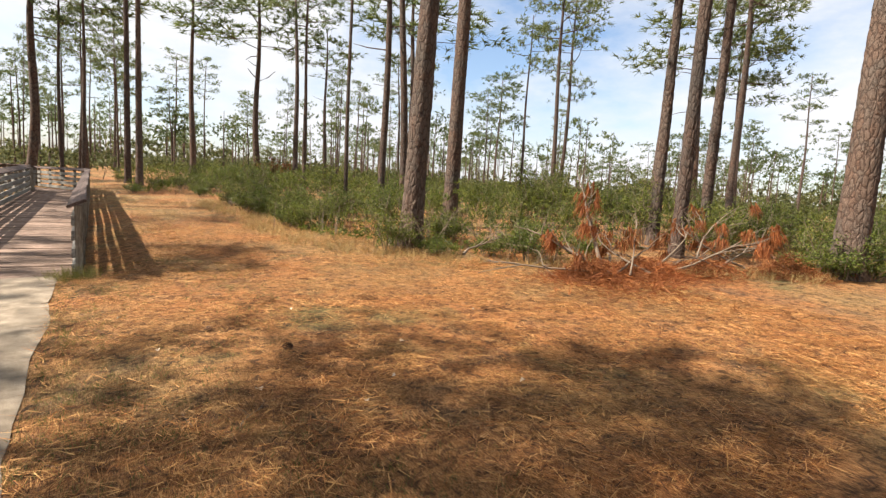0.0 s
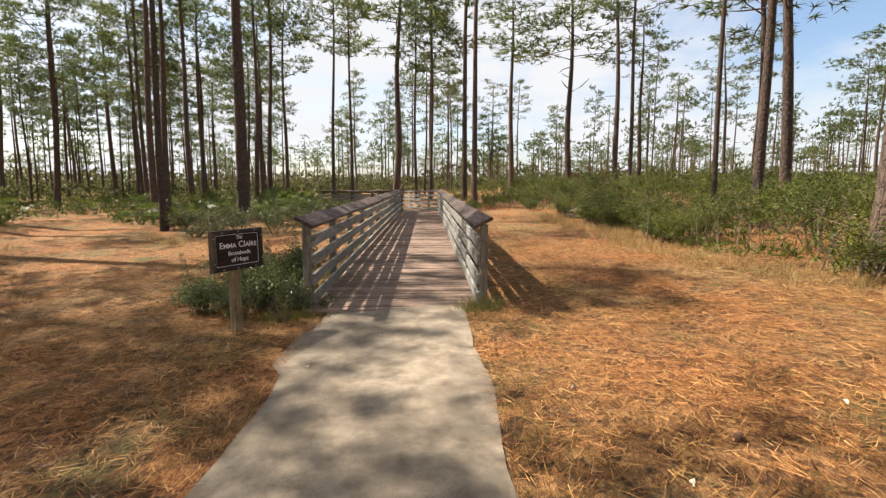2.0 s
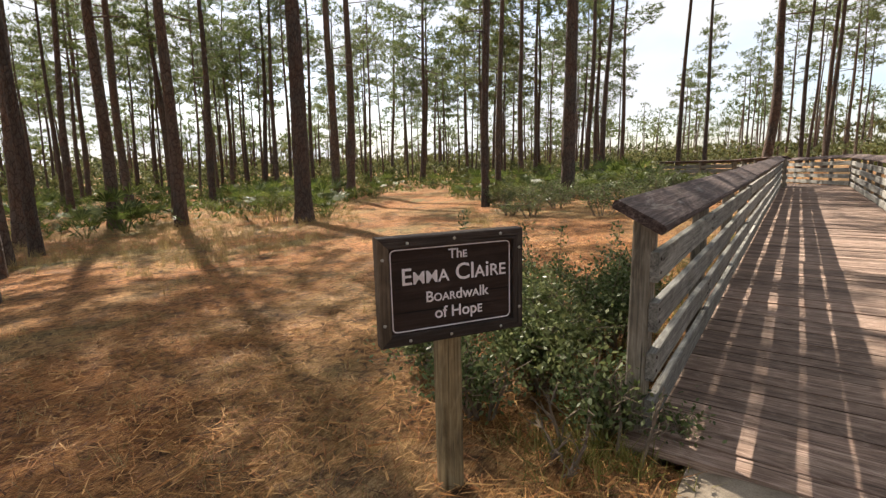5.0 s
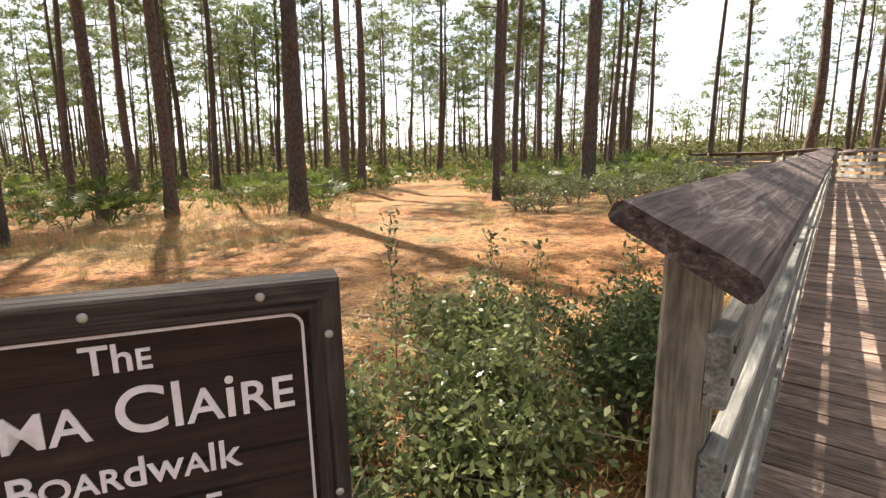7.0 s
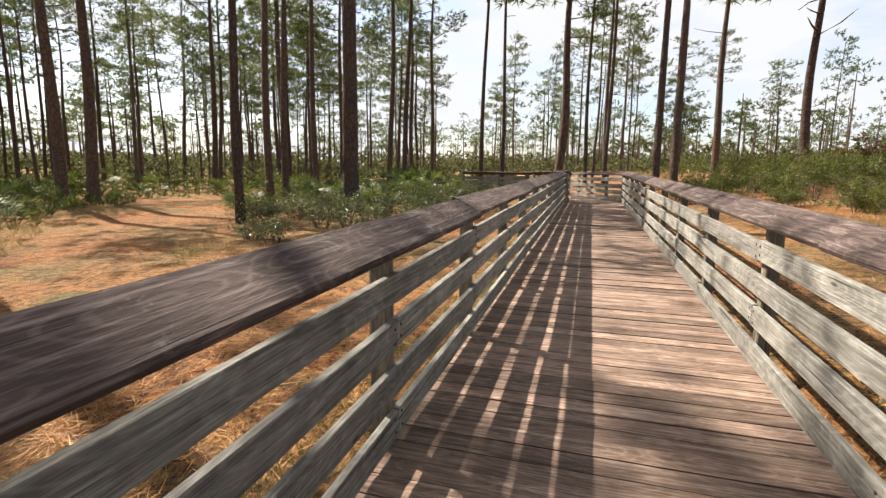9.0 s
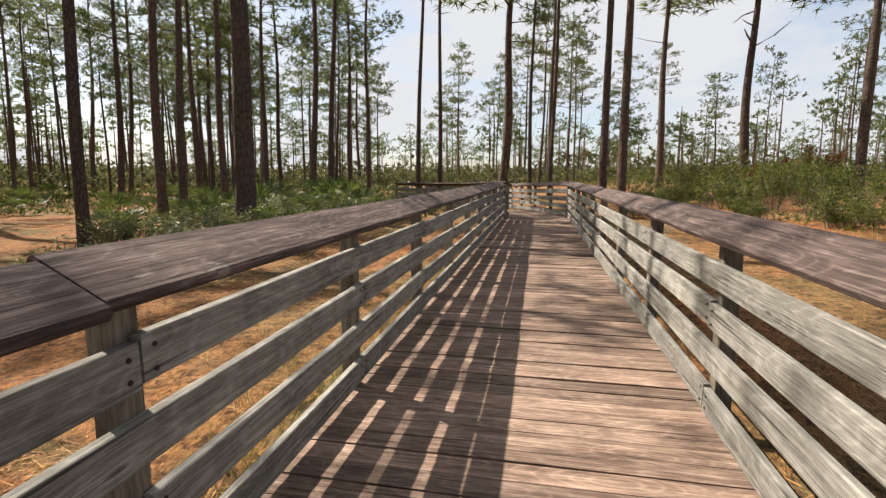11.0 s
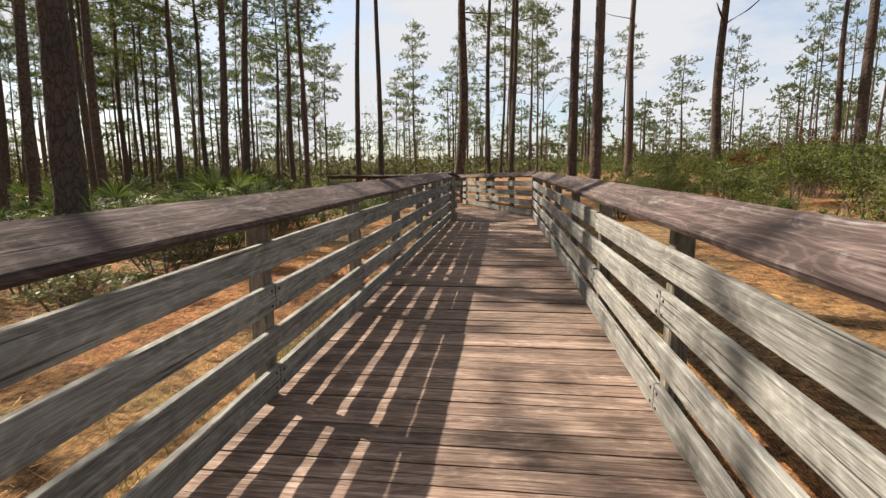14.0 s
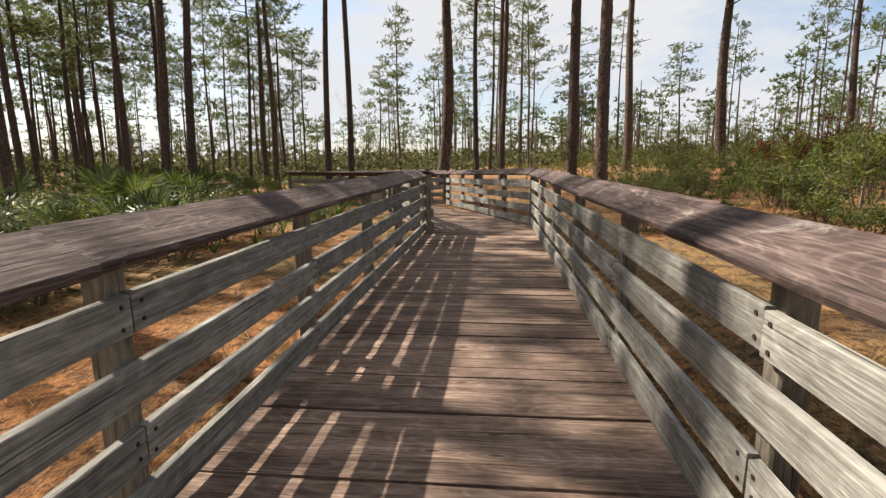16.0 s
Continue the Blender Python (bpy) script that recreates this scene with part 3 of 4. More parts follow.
def blades(rs, centres, dirs, length, width, per, spread=1.0):
    """Many thin triangles: per needle blades at each centre, fanned about its direction. Returns vertices and faces."""
    c = np.repeat(np.asarray(centres, float), per, axis=0)
    d = np.repeat(np.asarray(dirs, float), per, axis=0) + rs.normal(0, spread, (len(c), 3))
    d /= np.linalg.norm(d, axis=1)[:, None]
    ln = length * rs.uniform(0.7, 1.15, (len(c), 1))
    side = np.cross(d, rs.normal(0, 1, (len(c), 3)))
    side /= np.linalg.norm(side, axis=1)[:, None] + 1e-9
    a, b, e = c - side * width / 2, c + side * width / 2, c + d * ln
    v = np.stack([a, b, e], 1).reshape(-1, 3)
    f = np.arange(len(v)).reshape(-1, 3)
    return v, f


def leaves(rs, centres, length, width, up=0.3):
    """Folded oval leaves, four corners each, turned every way."""
    c = np.asarray(centres, float)
    n = len(c)
    d = rs.normal(0, 1, (n, 3))
    d[:, 2] += up
    d /= np.linalg.norm(d, axis=1)[:, None]
    s = np.cross(d, rs.normal(0, 1, (n, 3)))
    s /= np.linalg.norm(s, axis=1)[:, None] + 1e-9
    k = rs.uniform(0.65, 1.2, (n, 1))
    v = np.stack([c, c + d * length * 0.5 * k + s * width * 0.5 * k, c + d * length * k, c + d * length * 0.5 * k - s * width * 0.5 * k], 1).reshape(-1, 3)
    return v, np.arange(len(v)).reshape(-1, 4)


def np_mesh(name, v, f, material):
    me = bpy.data.meshes.new(name)
    n, k = f.shape
    me.vertices.add(len(v))
    me.vertices.foreach_set("co", np.asarray(v, np.float32).ravel())
    me.loops.add(n * k)
    me.loops.foreach_set("vertex_index", f.astype(np.int32).ravel())
    me.polygons.add(n)
    me.polygons.foreach_set("loop_start", np.arange(0, n * k, k, dtype=np.int32))
    me.update(calc_edges=True)
    me.validate()
    me.materials.append(material)
    return me


def pine(seed, height, radius, bare, limbs, spread, sides=10, tufts=7):
    """A tall pine: leaning trunk with a slight bend, crooked limbs, and a gappy crown of needle tufts."""
    r, rs = random.Random(seed), np.random.RandomState(seed)
    root = new("pine_tree")
    verts, faces = [], []
    bend = Vector((r.uniform(-1, 1), r.uniform(-1, 1), 0)) * 0.012 * height

    def spine(h):
        u = h / height
        return Vector((bend.x * math.sin(u * 2.6) + 0.05 * math.sin(u * 9 + seed), bend.y * math.sin(u * 2.2) + 0.05 * math.cos(u * 8 + seed), h))

    n = 14
    pts = [spine(-0.3 + (height + 0.3) * i / n) for i in range(n + 1)]
    rad = [radius * (1 - 0.78 * (i / n) ** 1.2) for i in range(n + 1)]
    rad[0] *= 1.35
    tube(verts, faces, pts, rad, sides)
    cent, dirs = [], []
    # old dead stubs below the crown
    for _ in range(r.randint(1, 5)):
        h = r.uniform(0.35, max(0.4, bare)) * height
        a, ln = r.uniform(0, 6.28), r.uniform(0.3, 1.4)
        p = spine(h)
        tube(verts, faces, [p, p + Vector((math.cos(a) * ln * 0.6, math.sin(a) * ln * 0.6, 0.05)), p + Vector((math.cos(a) * ln, math.sin(a) * ln, r.uniform(-0.1, 0.3)))], [0.03, 0.02, 0.008], 4)
    for i in range(limbs):
        u = bare + (1 - bare) * (i + r.uniform(0, 0.9)) / limbs
        h = min(0.985, u) * height
        a = i * 2.4 + r.uniform(-0.7, 0.7)
        k = (u - bare) / (1 - bare)
        ln = spread * (0.55 + 0.6 * math.sin(math.pi * min(1, 0.25 + 0.75 * k))) * r.uniform(0.55, 1.15) * (1 - 0.2 * k)
        p = spine(h)
        rise = r.uniform(0.05, 0.7) * (0.4 + k)
        way = Vector((math.cos(a), math.sin(a), 0))
        q1 = p + way * ln * 0.45 + Vector((0, 0, ln * 0.25 * rise + r.uniform(-0.15, 0.1)))
        q2 = p + way * ln * 0.8 + Vector((r.uniform(-0.2, 0.2), r.uniform(-0.2, 0.2), ln * 0.55 * rise))
        q3 = p + way * ln + Vector((r.uniform(-0.3, 0.3), r.uniform(-0.3, 0.3), ln * (0.6 * rise + 0.18)))
        br = radius * 0.26 * (1 - 0.5 * k)
        tube(verts, faces, [p, q1, q2, q3], [br, br * 0.7, br * 0.42, br * 0.15], 5)
        ends = [(q3, way), (q2, way)]
        for s in (-1, 1):
            side = Vector((-way.y, way.x, 0)) * s
            e = q1.lerp(q2, r.uniform(0.2, 0.9)) + side * ln * r.uniform(0.18, 0.42) + Vector((0, 0, r.uniform(0.0, 0.35)))
            tube(verts, faces, [q1.lerp(q2, 0.3), e], [br * 0.4, br * 0.12], 4)
            ends.append((e, (side + way).normalized()))
        for e, wdir in ends:
            for _ in range(r.randint(max(2, tufts - 3), tufts + 2)):
                o = Vector((r.gauss(0, 0.33), r.gauss(0, 0.33), r.gauss(0.06, 0.13)))
                cent.append(e + o)
                dirs.append((wdir * 0.5 + o * 0.8 + Vector((0, 0, 0.35))))
    part("trunk", mesh("trunk", verts, faces, M_BARK, True), root)
    v, f = blades(rs, cent, dirs, 0.32, 0.046, 12, 0.8)
    part("crown", np_mesh("crown", v, f, M_NEEDLE), root, "sparse green needle crown")
    return tagged(root, "tall slender pine with bare trunk and sparse crown", "tree", "pines of the open forest")


FAR_AWAY = pose(0, 0, -500)
PINES = [
    pine(1, 19.0, 0.17, 0.60, 17, 2.6, tufts=9), pine(2, 17.0, 0.14, 0.58, 15, 2.4, tufts=9), pine(3, 20.5, 0.19, 0.64, 16, 2.8, tufts=9), pine(4, 15.0, 0.12, 0.58, 13, 2.1, tufts=9),
    pine(5, 18.0, 0.15, 0.54, 18, 2.5, tufts=9), pine(6, 13.0, 0.10, 0.60, 12, 2.0, tufts=9), pine(7, 16.0, 0.16, 0.50, 17, 3.2, tufts=9), pine(8, 21.0, 0.18, 0.66, 14, 2.6, tufts=9),
    pine(9, 19.0, 0.15, 0.68, 10, 2.2, tufts=7), pine(10, 17.0, 0.13, 0.66, 10, 2.1, tufts=7),
]
used = set()


def plant(protos, i, x, y, s=1.0, girth=1.0, turn=0.0, lean=(0.0, 0.0), sink=0.05, label=""):
    """Sets a prototype out; its first use is the prototype itself."""
    ob = protos[i]
    m = Matrix.Translation((x, y, ground_z(x, y) - sink)) @ LEAN_ALL @ pose(0, 0, 0, lean[0], lean[1], turn) @ Matrix.Diagonal((s * girth, s * girth, s, 1))
    if id(ob) in used:
        ob = copy_thing(ob, m)
    else:
        used.add(id(ob))
        ob.matrix_basis = m
    if label:
        ob["label"] = label
    return ob


def big_pine(name_seed, x, y, radius, height, lean, label, base_flare=1.3, crown=0):
    """A thick old pine near the walk, its bark broken into proud plates, with a crown of its own."""
    r = random.Random(name_seed)
    root = tagged(new("pine_tree"), label, "tree", "old pines near the walk")
    root.matrix_basis = Matrix.Translation((x, y, ground_z(x, y) - 0.06)) @ LEAN_ALL @ pose(0, 0, 0, lean[0], lean[1], 0)
    sides, rows, top = 44, 150, 11.0
    verts, faces = [], []
    for j in range(rows + 1):
        h = top * (j / rows) ** 1.15
        rr = radius * (1 - 0.035 * h) * (1 + (base_flare - 1) * math.exp(-h / 0.35))
        for s in range(sides):
            a = 2 * math.pi * s / sides
            p = (math.cos(a) * 2.6 * radius / 0.26 + name_seed * 3.7, math.sin(a) * 2.6 * radius / 0.26, h * 2.3)
            dist = noise.voronoi((p[0] * 1.5, p[1] * 1.5, p[2] * 1.35))[0]
            crack = min(1.0, (dist[1] - dist[0]) * 3.2)
            d = 0.017 * (crack - 1) + 0.006 * noise.noise((p[0] * 5, p[1] * 5, p[2] * 5)) + 0.02 * noise.noise((p[0] * 0.5, p[1] * 0.5, h * 0.4))
            verts.append(((rr + d) * math.cos(a), (rr + d) * math.sin(a), h))
    for j in range(rows):
        for s in range(sides):
            a, b = j * sides + s, j * sides + (s + 1) % sides
            faces.append((a, b, b + sides, a + sides))
    up = [], []
    tube(up[0], up[1], [Vector((0, 0, top - 0.2)), Vector((0.05, 0, top + 2)), Vector((0.1, 0.1, height))], [radius * 0.62, radius * 0.55, radius * 0.15], 12)
    k = len(verts)
    verts += up[0]
    faces += [tuple(i + k for i in f) for f in up[1]]
    part("trunk", mesh("trunk", verts, faces, M_BARK, True), root, "thick trunk with plated red-grey bark")
    src = PINES[crown]
    part("crown", [c for c in src.children if c.name.startswith("crown")][0].data, root, "green needle crown", Matrix.Diagonal((1.15, 1.15, height / src_height[crown], 1)))
    return root


src_radius = [0.17, 0.14, 0.19, 0.12, 0.15, 0.10, 0.16, 0.18, 0.15, 0.13]
src_height = [19.0, 17.0, 20.5, 15.0, 18.0, 13.0, 16.0, 21.0, 19.0, 17.0]

# old pines: place, girth, height
big_pine(1, 5.95, 9.45, 0.27, 21, (0.3, 2.0), "thick old pine with plated bark among bare saplings", 1.25, 0)
big_pine(2, 9.15, 12.3, 0.25, 20, (0, 1.2), "thick old pine with plated bark behind shrubs", 1.2, 2)
big_pine(3, -14.5, 16.1, 0.27, 20, (0, -0.5), "dark shaded old pine beside the grassy trail", 1.5, 4)
big_pine(4, -8.9, 24.2, 0.27, 21, (0, 0), "dark shaded old pine behind low shrubs", 1.3, 7)
big_pine(5, 12.3, 3.0, 0.30, 21, (0, 3.0), "stout old pine with pale plated bark", 1.35, 2)
big_pine(6, 11.2, 5.95, 0.17, 19, (0, 1.5), "pine with reddish plated bark behind fallen branches", 1.3, 0)
big_pine(7, 12.6, 7.4, 0.16, 19, (0, 1.0), "pine with reddish plated bark behind fallen branches", 1.3, 4)
big_pine(8, 2.2, 33.6, 0.20, 20, (0, 0), "tall pine beside the bend of the boardwalk", 1.2, 0)
big_pine(9, 1.75, 36.0, 0.20, 20, (0, 0), "tall pine beside the bend of the boardwalk", 1.2, 7)
big_pine(10, 13.7, 6.6, 0.15, 18, (0, 1.8), "pine with grey plated bark behind shrubs", 1.2, 1)

# single pines that stand out: which, x, y, trunk radius, height
MARKED = (
    (4, -18.3, 14.0, 0.19, 19), (6, -21.3, 15.3, 0.15, 18), (9, -26.0, 19.5, 0.17, 18), (8, -34.0, 28.9, 0.19, 19), (9, -22.3, 24.4, 0.18, 19), (8, -23.5, 26.8, 0.21, 20), (6, -29.1, 40.8, 0.24, 17),
    (9, -10.7, 21.1, 0.10, 16), (8, -14.9, 28.1, 0.14, 18), (9, -14.6, 28.9, 0.13, 17), (8, -14.4, 31.2, 0.13, 17), (1, -10.9, 34.1, 0.15, 17), (9, -11.6, 33.9, 0.12, 16), (3, -17.5, 39.5, 0.17, 16),
    (2, -20.4, 37.3, 0.15, 18), (5, -20.3, 46.5, 0.18, 17), (1, -12.6, 44.5, 0.16, 17), (4, -18.1, 54.9, 0.19, 18), (0, -7.6, 38.1, 0.14, 17), (2, -5.8, 35.2, 0.14, 18), (5, -3.5, 43.7, 0.17, 15),
    (0, -1.7, 41.5, 0.16, 18), (7, -0.5, 41.4, 0.13, 18), (4, -0.4, 46.8, 0.13, 16), (8, 7.5, 50.9, 0.22, 19), (5, 13.7, 52.3, 0.19, 16), (8, 20.3, 50.7, 0.18, 16), (8, 12.4, 36.3, 0.16, 17), (0, 11.0, 30.7, 0.16, 18),
    (1, 11.1, 18.4, 0.17, 18), (4, 9.4, 17.3, 0.12, 17), (2, 7.4, 16.3, 0.10, 16), (0, 23.0, 20.5, 0.19, 18), (7, 15.0, 9.0, 0.18, 18), (2, 25.2, 11.0, 0.22, 18), (6, 30.0, 26.0, 0.18, 15), (3, 33.0, 17.0, 0.18, 16), (5, 21.0, 34.0, 0.16, 14),
    (0, -34.4, 30.6, 0.16, 18), (7, -38.0, 34.0, 0.17, 18), (2, -27.9, 33.0, 0.13, 17), (1, -36.8, 30.0, 0.18, 18), (9, -33.7, 32.2, 0.13, 17), (6, -45.0, 20.2, 0.20, 18), (3, -42.0, 25.0, 0.18, 17), (4, -31.0, 17.5, 0.17, 18),
    (9, -20.3, 12.75, 0.15, 18), (7, -36.0, 16.0, 0.17, 18), (1, -29.0, 14.2, 0.15, 17),
    # outside the view, to the sunny side: they shade the ground round the sign
    (4, -18.5, 10.0, 0.15, 18), (0, -16.0, 9.6, 0.16, 18), (8, -10.2, 7.6, 0.14, 16), (9, -12.6, 8.1, 0.15, 18), (8, -14.6, 8.6, 0.16, 18), (9, -11.5, 6.0, 0.14, 18), (7, -18.2, 7.4, 0.16, 19), (4, -22.5, 9.6, 0.16, 18), (1, -14.0, 5.2, 0.15, 18),
)
for i, x, y, rad, tall in MARKED:
    s = tall / src_height[i]
    plant(PINES, i, x, y, s, rad / (src_radius[i] * s), rng.uniform(0, 360), (rng.uniform(-0.8, 0.8), rng.uniform(-0.8, 0.8)))


def trail_gap(x, y):
    """How far a place lies from the boardwalk, the clearing beside it and the grassy trail."""
    walkway = max(abs(x + 1.2) - 1.0, 0) if y < 30 else math.hypot(x + 1.2 + 0.35 * (y - 28), 0) - 1.0
    t = (x + 4.5) * -0.62 + (y - 9.0) * 0.785
    across = abs((x + 4.5) * 0.785 + (y - 9.0) * 0.62)
    trail = across - 1.6 - 0.5 * math.sin(t * 0.5) if 0 < t < 27 else 99
    clear = 0 if (-0.5 < x < 4.0 + 0.05 * max(0, y - 16) and y < 26) else 9
    return min(walkway, trail, clear)


def woods():
    """The rest of the open forest, thinner to the right, thinning out far off."""
    r = random.Random(11)
    kept = [(x, y) for _, x, y, _, _ in MARKED] + [(5.95, 9.45), (9.15, 12.3), (-14.5, 16.1), (-8.9, 24.2), (12.3, 3), (11.2, 5.95), (12.6, 7.4), (2.2, 33.6), (1.75, 36)]
    n = 0
    tries = 0
    while n < 170 and tries < 12000:
        tries += 1
        a = r.uniform(-100, 95)
        d = 33 + 50 * r.random() ** 0.8
        x, y = -1.2 - d * math.sin(radians(a)), 8 + d * math.cos(radians(a))
        if a < 10 and r.random() < (0.86 if a < -8 else 0.6):
            continue
        if trail_gap(x, y) < 2.5 or min((x - p) ** 2 + (y - q) ** 2 for p, q in kept) < 2.6 ** 2:
            continue
        if d < (50 if -32 < a < 30 else 36):
            continue
        kept.append((x, y))
        plant(PINES, r.randrange(10), x, y, r.uniform(0.62, 1.05), r.uniform(0.7, 1.2), r.uniform(0, 360), (r.uniform(-1.8, 1.8), r.uniform(-1.8, 1.8)))
        n += 1
    # unseen trees, added behind and beside the walker to shade the ground
    for _ in range(34):
        a, d = r.uniform(95, 258), r.uniform(7, 26)
        x, y = -1.2 - d * math.sin(radians(a)), 4 + d * math.cos(radians(a))
        plant(PINES, r.randrange(8), x, y, r.uniform(0.85, 1.1), 1.1, r.uniform(0, 360), (r.uniform(-1.5, 1.5), r.uniform(-1.5, 1.5)))


woods()


# ---- undergrowth ----
def bush(seed, height, spread, count, leaf, width, material, stems=9, up=0.3, name="shrub"):
    r, rs = random.Random(seed), np.random.RandomState(seed)
    root = new(name)
    verts, faces, cent = [], [], []
    for _ in range(stems):
        a, ln = r.uniform(0, 6.28), r.uniform(0.5, 1.0)
        top = Vector((math.cos(a) * spread * ln * r.uniform(0.2, 1), math.sin(a) * spread * ln * r.uniform(0.2, 1), height * r.uniform(0.6, 1.05)))
        foot = Vector((top.x * 0.25, top.y * 0.25, -0.08))
        mid = foot.lerp(top, 0.5) + Vector((r.uniform(-0.1, 0.1), r.uniform(-0.1, 0.1), 0.08))
        tube(verts, faces, [foot, mid, top], [0.011, 0.008, 0.004], 4)
        twigs = [(foot.lerp(mid, 0.6), top)]
        for _ in range(5):
            b = mid.lerp(top, r.uniform(-0.4, 0.9))
            e = b + Vector((r.gauss(0, 0.3) * spread, r.gauss(0, 0.3) * spread, r.uniform(0.05, 0.35) * height))
            tube(verts, faces, [b, e], [0.005, 0.002], 3, False)
            twigs.append((b, e))
        for b, e in twigs:
            for _ in range(max(1, count // (stems * 6))):
                cent.append(b.lerp(e, r.random() ** 0.7) + Vector((r.gauss(0, 0.06), r.gauss(0, 0.06), r.gauss(0, 0.05))))
    part("branchwork", mesh("branchwork", verts, faces, M_TWIG), root, "thin brown branches")
    v, f = leaves(rs, cent, leaf, width, up)
    part("foliage", np_mesh("foliage", v, f, material), root)
    return root


def palmetto(seed):
    """A saw palmetto: folded fans of stiff blades on low stalks."""
    r = random.Random(seed)
    root = new("palmetto")
    for _ in range(9):
        verts, faces = [], []
        a, tilt = r.uniform(0, 6.28), r.uniform(0.15, 1.1)
        ln = r.uniform(0.5, 0.95)
        way = Vector((math.cos(a) * math.sin(tilt), math.sin(a) * math.sin(tilt), math.cos(tilt)))
        hub = way * ln
        tube(verts, faces, [Vector((0, 0, -0.05)), hub * 0.6 + Vector((0, 0, 0.05)), hub], [0.012, 0.009, 0.006], 4)
        side = way.cross(Vector((0, 0, 1)))
        side = side.normalized() if side.length > 0.01 else Vector((1, 0, 0))
        nrm = way.cross(side)
        for i in range(15):
            b = -1.35 + 2.7 * i / 14
            d = (way * math.cos(b) + side * math.sin(b) + nrm * r.uniform(-0.15, 0.15)).normalized()
            o = d.cross(nrm).normalized() * 0.02
            k = len(verts)
            l2 = r.uniform(0.34, 0.5)
            verts += [hub, hub + d * l2 * 0.55 + o, hub + d * l2 - Vector((0, 0, 0.06)), hub + d * l2 * 0.55 - o]
            faces.append((k, k + 1, k + 2, k + 3))
        part("frond", mesh("frond", verts, faces, M_PALM), root)
    return tagged(root, "low saw palmetto with stiff green fans", "palmetto", "palmettos under the pines")


SHRUBS = [tagged(bush(20 + i, h, w, c * 3, 0.052, 0.020, M_SHRUB), "dense olive-green shrub of the pine undergrowth", "shrub", "shrubs of the undergrowth")
          for i, (h, w, c) in enumerate(((1.15, 0.75, 950), (0.85, 0.85, 900), (1.45, 0.8, 1100), (0.65, 0.6, 700), (1.7, 0.7, 900)))]
LOWSHRUBS = [tagged(bush(40 + i, h, w, c, 0.07, 0.026, M_GALL), "low dark-leaved shrub beside the trail", "shrub", "low shrubs beside the trail")
             for i, (h, w, c) in enumerate(((0.8, 0.7, 900), (0.6, 0.6, 700)))]
PALMS = [palmetto(60), palmetto(61), palmetto(62)]


def right_edge(y):
    """Where the thicket on the right begins."""
    return 4.4 + 0.35 * math.sin(y * 0.9) if y > 9.3 else 4.6 + (9.3 - y) * 1.15


def undergrowth():
    r = random.Random(5)
    n = 0
    while n < 170:
        y = 2.5 + 36 * r.random() ** 1.3
        x = right_edge(y) + 12 * r.random() ** 1.7
        if y > 24 and r.random() < 0.35:
            x = 1.4 + r.random() * 6
        if trail_gap(x, y) < 0.4 or math.hypot(x - 5.95, y - 9.45) < 0.8 or (x < 11.5 and y < 6.2):
            continue
        plant(SHRUBS, r.choice((0, 0, 1, 1, 2, 3, 3, 4) if x > right_edge(y) + 1.0 else (1, 3, 3)), x, y, r.uniform(0.7, 1.15), 1.1, r.uniform(0, 360), (r.uniform(-6, 6), r.uniform(-6, 6)))
        n += 1
    for _ in range(9):
        y = r.uniform(8, 18)
        x = 10.5 + 14 * r.random()
        plant(SHRUBS, r.choice((2, 4)), x, y, r.uniform(1.0, 1.35), 1.0, r.uniform(0, 360), (r.uniform(-5, 5), r.uniform(-5, 5)), label="tall leafy shrub among the pines")
    n = 0
    while n < 150:
        a, d = r.uniform(12, 80), 17 + 24 * r.random() ** 1.2
        x, y = -1.5 - d * math.sin(radians(a)), 7 + d * math.cos(radians(a))
        if trail_gap(x, y) < 0.7:
            continue
        if r.random() < 0.55:
            plant(PALMS, r.randrange(3), x, y, r.uniform(0.7, 1.2), 1.0, r.uniform(0, 360))
        else:
            plant(SHRUBS, r.choice((1, 3, 0)), x, y, r.uniform(0.5, 0.9), 1.2, r.uniform(0, 360))
        n += 1
    for _ in range(46):
        y = r.uniform(18, 30)
        x = -4.5 - r.random() * 6.5
        if trail_gap(x, y) > 0.6:
            plant(LOWSHRUBS, r.randrange(2), x, y, r.uniform(0.7, 1.1), 1.2, r.uniform(0, 360))


undergrowth()


def ground_zs(xy):
    return np.array([ground_z(float(x), float(y)) for x, y in xy])


def polar(rs, n, a0, a1, d0, d1, power=0.6):
    a, d = np.radians(rs.uniform(a0, a1, n)), d0 + (d1 - d0) * rs.random_sample(n) ** power
    return np.stack([-1.2 - d * np.sin(a), 8 + d * np.cos(a)], 1)


def stuff(name, v, f, material, label, category):
    return tagged(new(name, np_mesh(name, v, f, material)), label, category, kind="stuff")


